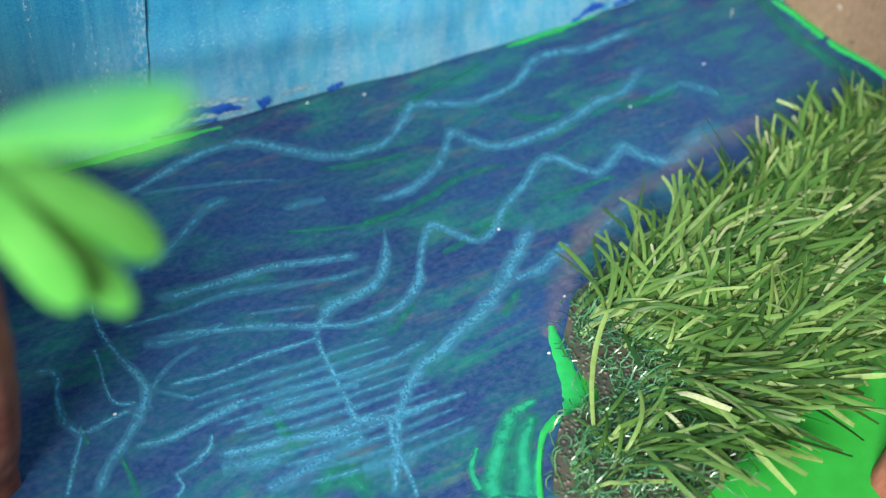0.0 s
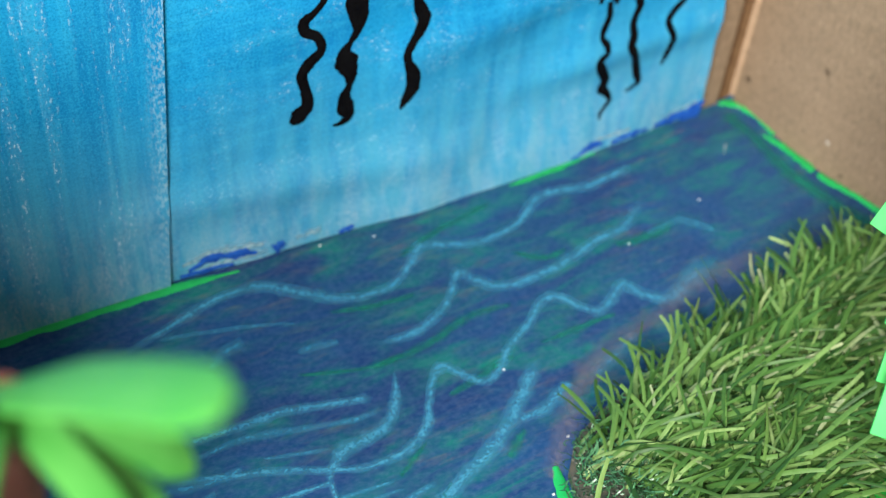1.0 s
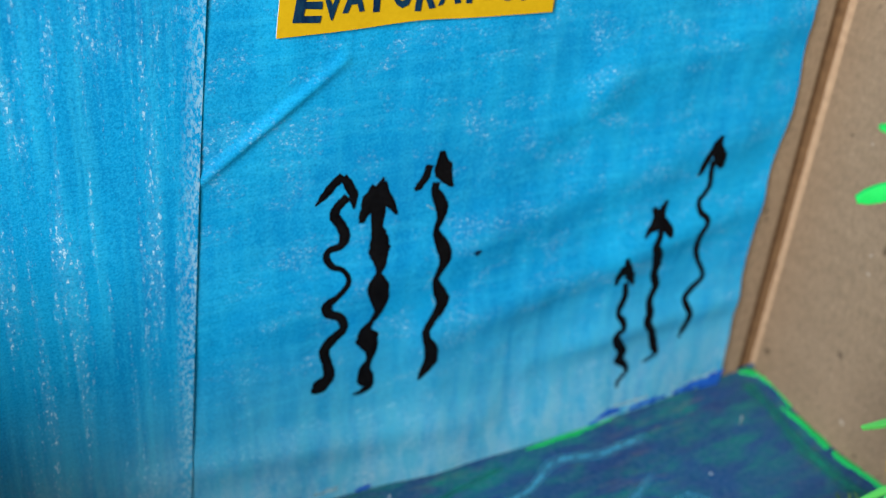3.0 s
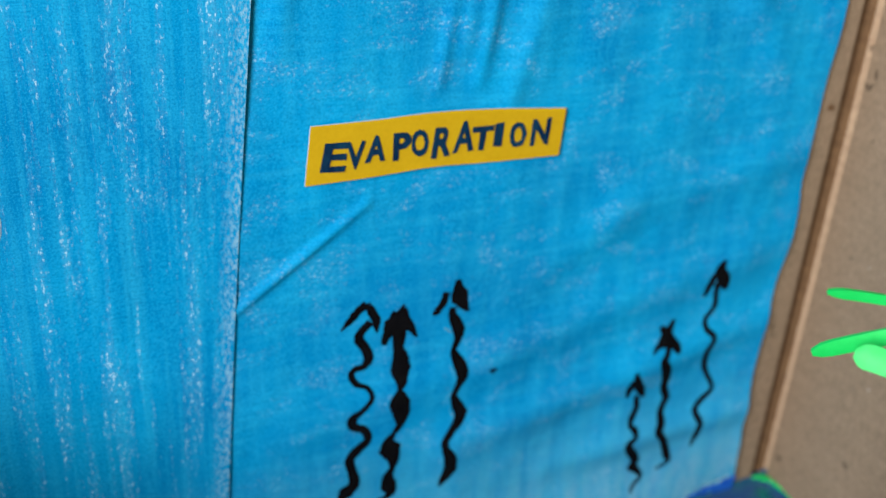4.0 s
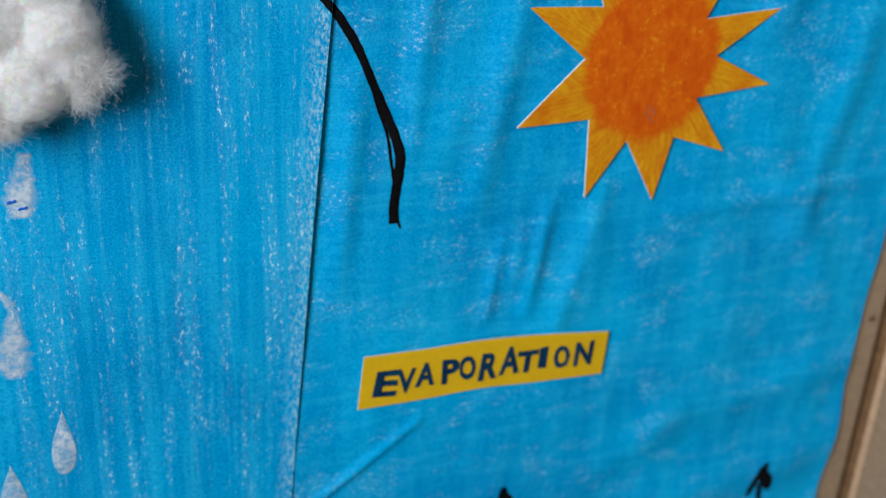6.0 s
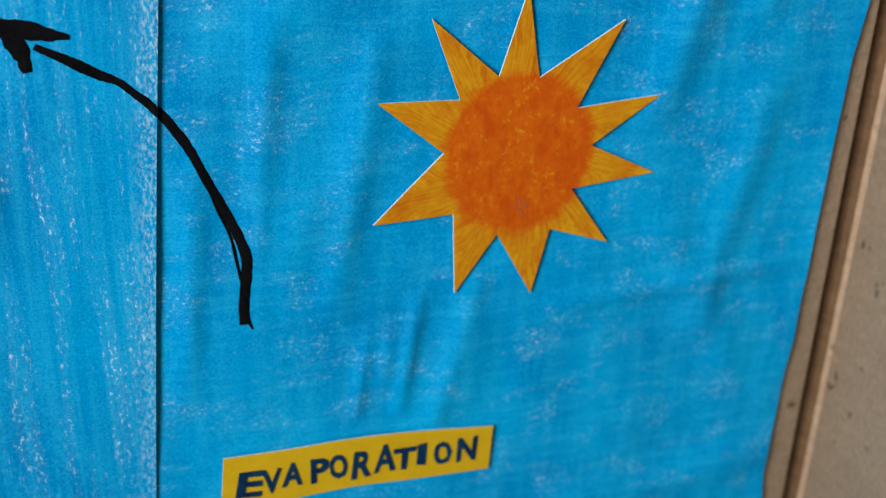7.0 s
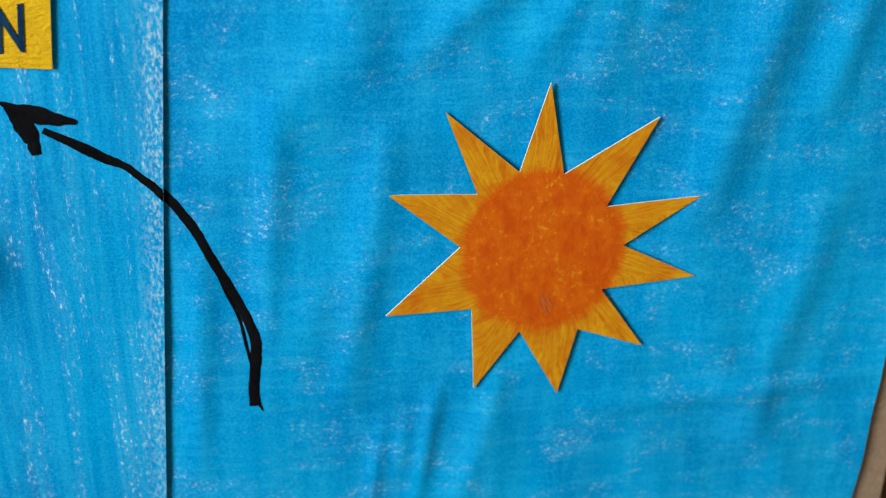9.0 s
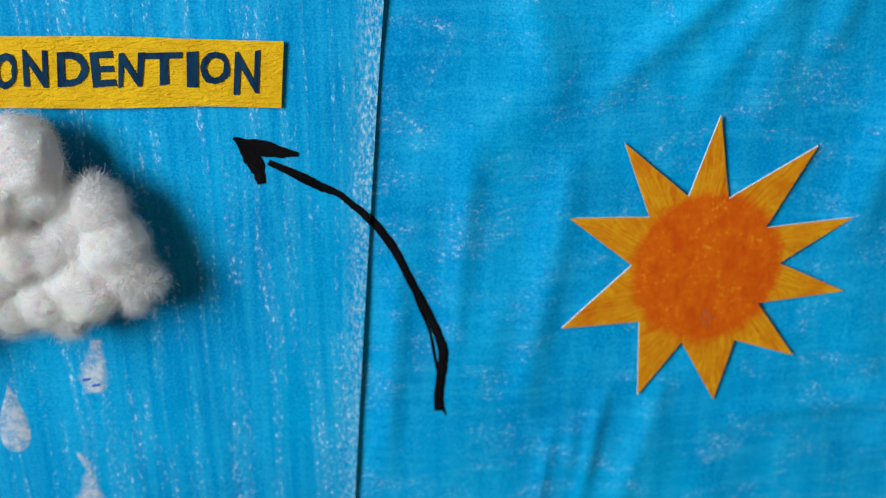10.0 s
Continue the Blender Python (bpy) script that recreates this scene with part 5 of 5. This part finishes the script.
def thatch(count, seed):
    r = random.Random(seed)
    verts, faces, made = [], [], 0
    while made < count:
        x, y = r.uniform(0.036, 0.243), r.uniform(-0.187, -0.095)
        if not inside(x, y, TURF) or (near_edge(x, y) < 0.004 and r.random() < 0.6) or (x < 0.062 and y < -0.152 and r.random() < 0.35) or (0.062 < x < 0.080 and -0.150 < y < -0.134 and r.random() < 0.6):
            continue
        made += 1
        p, a, n = Vector((x, y, 0.0045)), r.uniform(0, 6.3), len(verts)
        rise, curl = r.uniform(-0.0002, 0.0009), r.gauss(0, 0.6)
        for k in range(8):
            s = Vector((-math.sin(a), math.cos(a), 0.4)) * 0.00022
            verts += [p + s, p - s]
            p = p + Vector((math.cos(a) * 0.0013, math.sin(a) * 0.0013, rise + 0.0006 * math.sin(1.7 * k + a)))
            a += curl + r.gauss(0, 0.5)
        faces += [(n + 2 * j, n + 2 * j + 2, n + 2 * j + 3, n + 2 * j + 1) for j in range(7)]
    me = bpy.data.meshes.new("thatch")
    me.from_pydata([tuple(v) for v in verts], [], faces)
    return me


tagged(part("thatch", thatch(8000, 12), THATCH, turf, "curly dark green thatch fibres"), kind="stuff")


# ---- foam palm trees ----
def leaf(c, tip, width, arch, roll=0.0, thick=0.0011, face=(0, 0, 1), cut=False):
    """A strip of foam sheet that arches from the crown to its tip, rounded at the end."""
    c, tip = Vector(c), Vector(tip)
    mid = (c + tip) / 2 + Vector((0, 0, arch))
    way = (tip - c).normalized()
    flat = way.cross(Vector(face)).normalized()
    rows = []
    for k in range(15):
        u = k / 14
        p = c * (1 - u) ** 2 + mid * 2 * u * (1 - u) + tip * u * u
        d = ((mid - c) * (1 - u) + (tip - mid) * u).normalized()
        s = (Matrix.Rotation(roll * (0.4 + 0.6 * u), 3, d) @ flat).normalized()
        up = s.cross(d).normalized()
        half = width * 0.5 * (0.55 + 0.45 * min(1, u / 0.35)) * (1 if cut or u < 0.86 else max(0.35, 1 - ((u - 0.86) / 0.14) ** 2 * 0.65))
        rows.append([p + s * half * q + up * (0.10 * half * (1 - q * q) + side) for q, side in ((-1, thick / 2), (-0.5, thick / 2), (0, thick / 2), (0.5, thick / 2), (1, thick / 2), (1, -thick / 2), (0, -thick / 2), (-1, -thick / 2), (-1, thick / 2))])
    bm = sheet_of(rows)
    bmesh.ops.remove_doubles(bm, verts=bm.verts[:], dist=1e-6)
    bmesh.ops.holes_fill(bm, edges=bm.edges[:], sides=12)
    return bm


def trunk(foot, head, r0, r1):
    rows = []
    for u in np.linspace(0, 1, 26):
        p = Vector(foot).lerp(Vector(head), u) + Vector((0.002 * math.sin(4 * u), 0, 0))
        r = r0 + (r1 - r0) * u + 0.0012 * math.exp(-u * 14)
        rows.append([p + Vector((math.cos(a), math.sin(a), 0)) * r * (1 + 0.16 * noise.noise((3 * math.cos(a), 3 * math.sin(a), u * 9 + foot[0] * 50))) for a in np.linspace(0, 2 * math.pi, 25)])
    bm = sheet_of(rows)
    bmesh.ops.remove_doubles(bm, verts=bm.verts[:], dist=1e-6)
    bmesh.ops.holes_fill(bm, edges=bm.edges[:], sides=40)
    return bm


def palm(foot, crown, leaves, label, r0=0.008, foam=None, face=(0, 0, 1)):
    t = thing("palm_tree", foot, label, "model tree", "model trees")
    part("trunk", trunk(foot, crown, r0, r0 * 0.7), BARK, t, "rough reddish brown crepe trunk")
    for k, (tip, w, arch, roll, *root) in enumerate(leaves):
        if root:
            part("stalk", leaf(crown, root[0], 0.003, 0.004, 0.0), foam or FOAM, t)
        part("leaf", leaf(root[0] if root else crown, tip, w, arch, roll, face=face, cut=bool(root) and w > 0.006), foam or (FOAM_PALE_HAZED if w < 0.002 else FOAM), t, "" if k else ("pale" if foam else "bright") + " green foam leaf strip")
    return t


# these leaves are pale because haze is put into their colour
palm((-.0790, -.0985, 0.0), (-.0745, -.1690, .1530), [
    ((-.0592, -.2030, .1780), .0080, .004, 0.2), ((-.0555, -.1787, .1392), .0062, .005, 0.3), ((-.0610, -.1840, .1375), .0050, .004, 0.2), ((-.0668, -.1860, .1430), .0050, .004, 0.1), ((-.0600, -.1690, .1400), .0056, .005, 0.1),
    ((-.0850, -.1880, .1480), .0058, .006, 0.0), ((-.0960, -.1750, .1300), .0062, .008, 0.0), ((-.1050, -.1550, .1350), .0062, .010, 0.0), ((-.0990, -.1950, .1600), .0062, .010, 0.0)],
    "small palm tree in the water, drooping green foam leaves coloured pale for haze", r0=0.0068, foam=FOAM_PALE_HAZED)
palm((.1180, -.2060, 0.0012), (.1350, -.1960, .1700), [
    ((.1100, -.1350, .2030), .0024, .001, -0.9, (.1347, -.1471, .1996)), ((.1118, -.1332, .1850), .0040, .001, -0.9, (.1341, -.1488, .1968)), ((.1131, -.1441, .1915), .0060, .001, -0.3, (.1253, -.1601, .1900)), ((.1110, -.1534, .1386), .0018, .006, 0.4), ((.1062, -.1620, .1263), .0018, .006, 0.4),
    ((.1561, -.1359, .0667), .0080, .003, 0.0, (.1720, -.1348, .0870)), ((.1610, -.1375, .0600), .0045, .003, 0.0, (.1730, -.1333, .0790)), ((.1540, -.1425, .1005), .0140, .004, 0.0, (.1663, -.1398, .1235)),
    ((.1421, -.1583, .0760), .0145, .004, 0.0, (.1568, -.1432, .1060)), ((.1304, -.1680, .0690), .0140, .004, 0.0, (.1440, -.1560, .0900)), ((.1189, -.1778, .0633), .0140, .004, 0.0, (.1330, -.1670, .0850)), ((.1081, -.1866, .0596), .0130, .004, 0.0, (.1210, -.1768, .0780)),
    ((.1650, -.1500, .1900), .0068, .012, 0.0), ((.1850, -.1900, .1500), .0068, .014, 0.0), ((.1700, -.2300, .1400), .0068, .012, 0.0), ((.1350, -.2450, .1300), .0068, .012, 0.0), ((.0350, -.2115, .2128), .0075, .020, 0.0)],
    "taller palm tree with layered bright green foam leaves beside the turf", face=(-.50, -.45, .70))

# ---- the word card that rests on the tip of a palm leaf ----
tip = Vector((.0345, -.2110, .2135))
to_eye = (Vector((-.064, -.279, .304)) - tip).normalized()
rest = look(tip, tip - to_eye, 8)
bm = box((-0.0005, -0.0075, -0.0002), (0.030, 0.0055, 0.0002))
bmesh.ops.transform(bm, matrix=rest, verts=bm.verts[:])
tag = tagged(part("word_card", bm, YELLOW_FLAT), "small yellow paper label resting on a palm leaf tip", "word card", "word cards")
bm = box((0.0045, -0.0035, 0.0002), (0.025, 0.0012, 0.0004))
bmesh.ops.transform(bm, matrix=rest, verts=bm.verts[:])
part("writing", bm, INK, tag, "dark navy bar of writing")
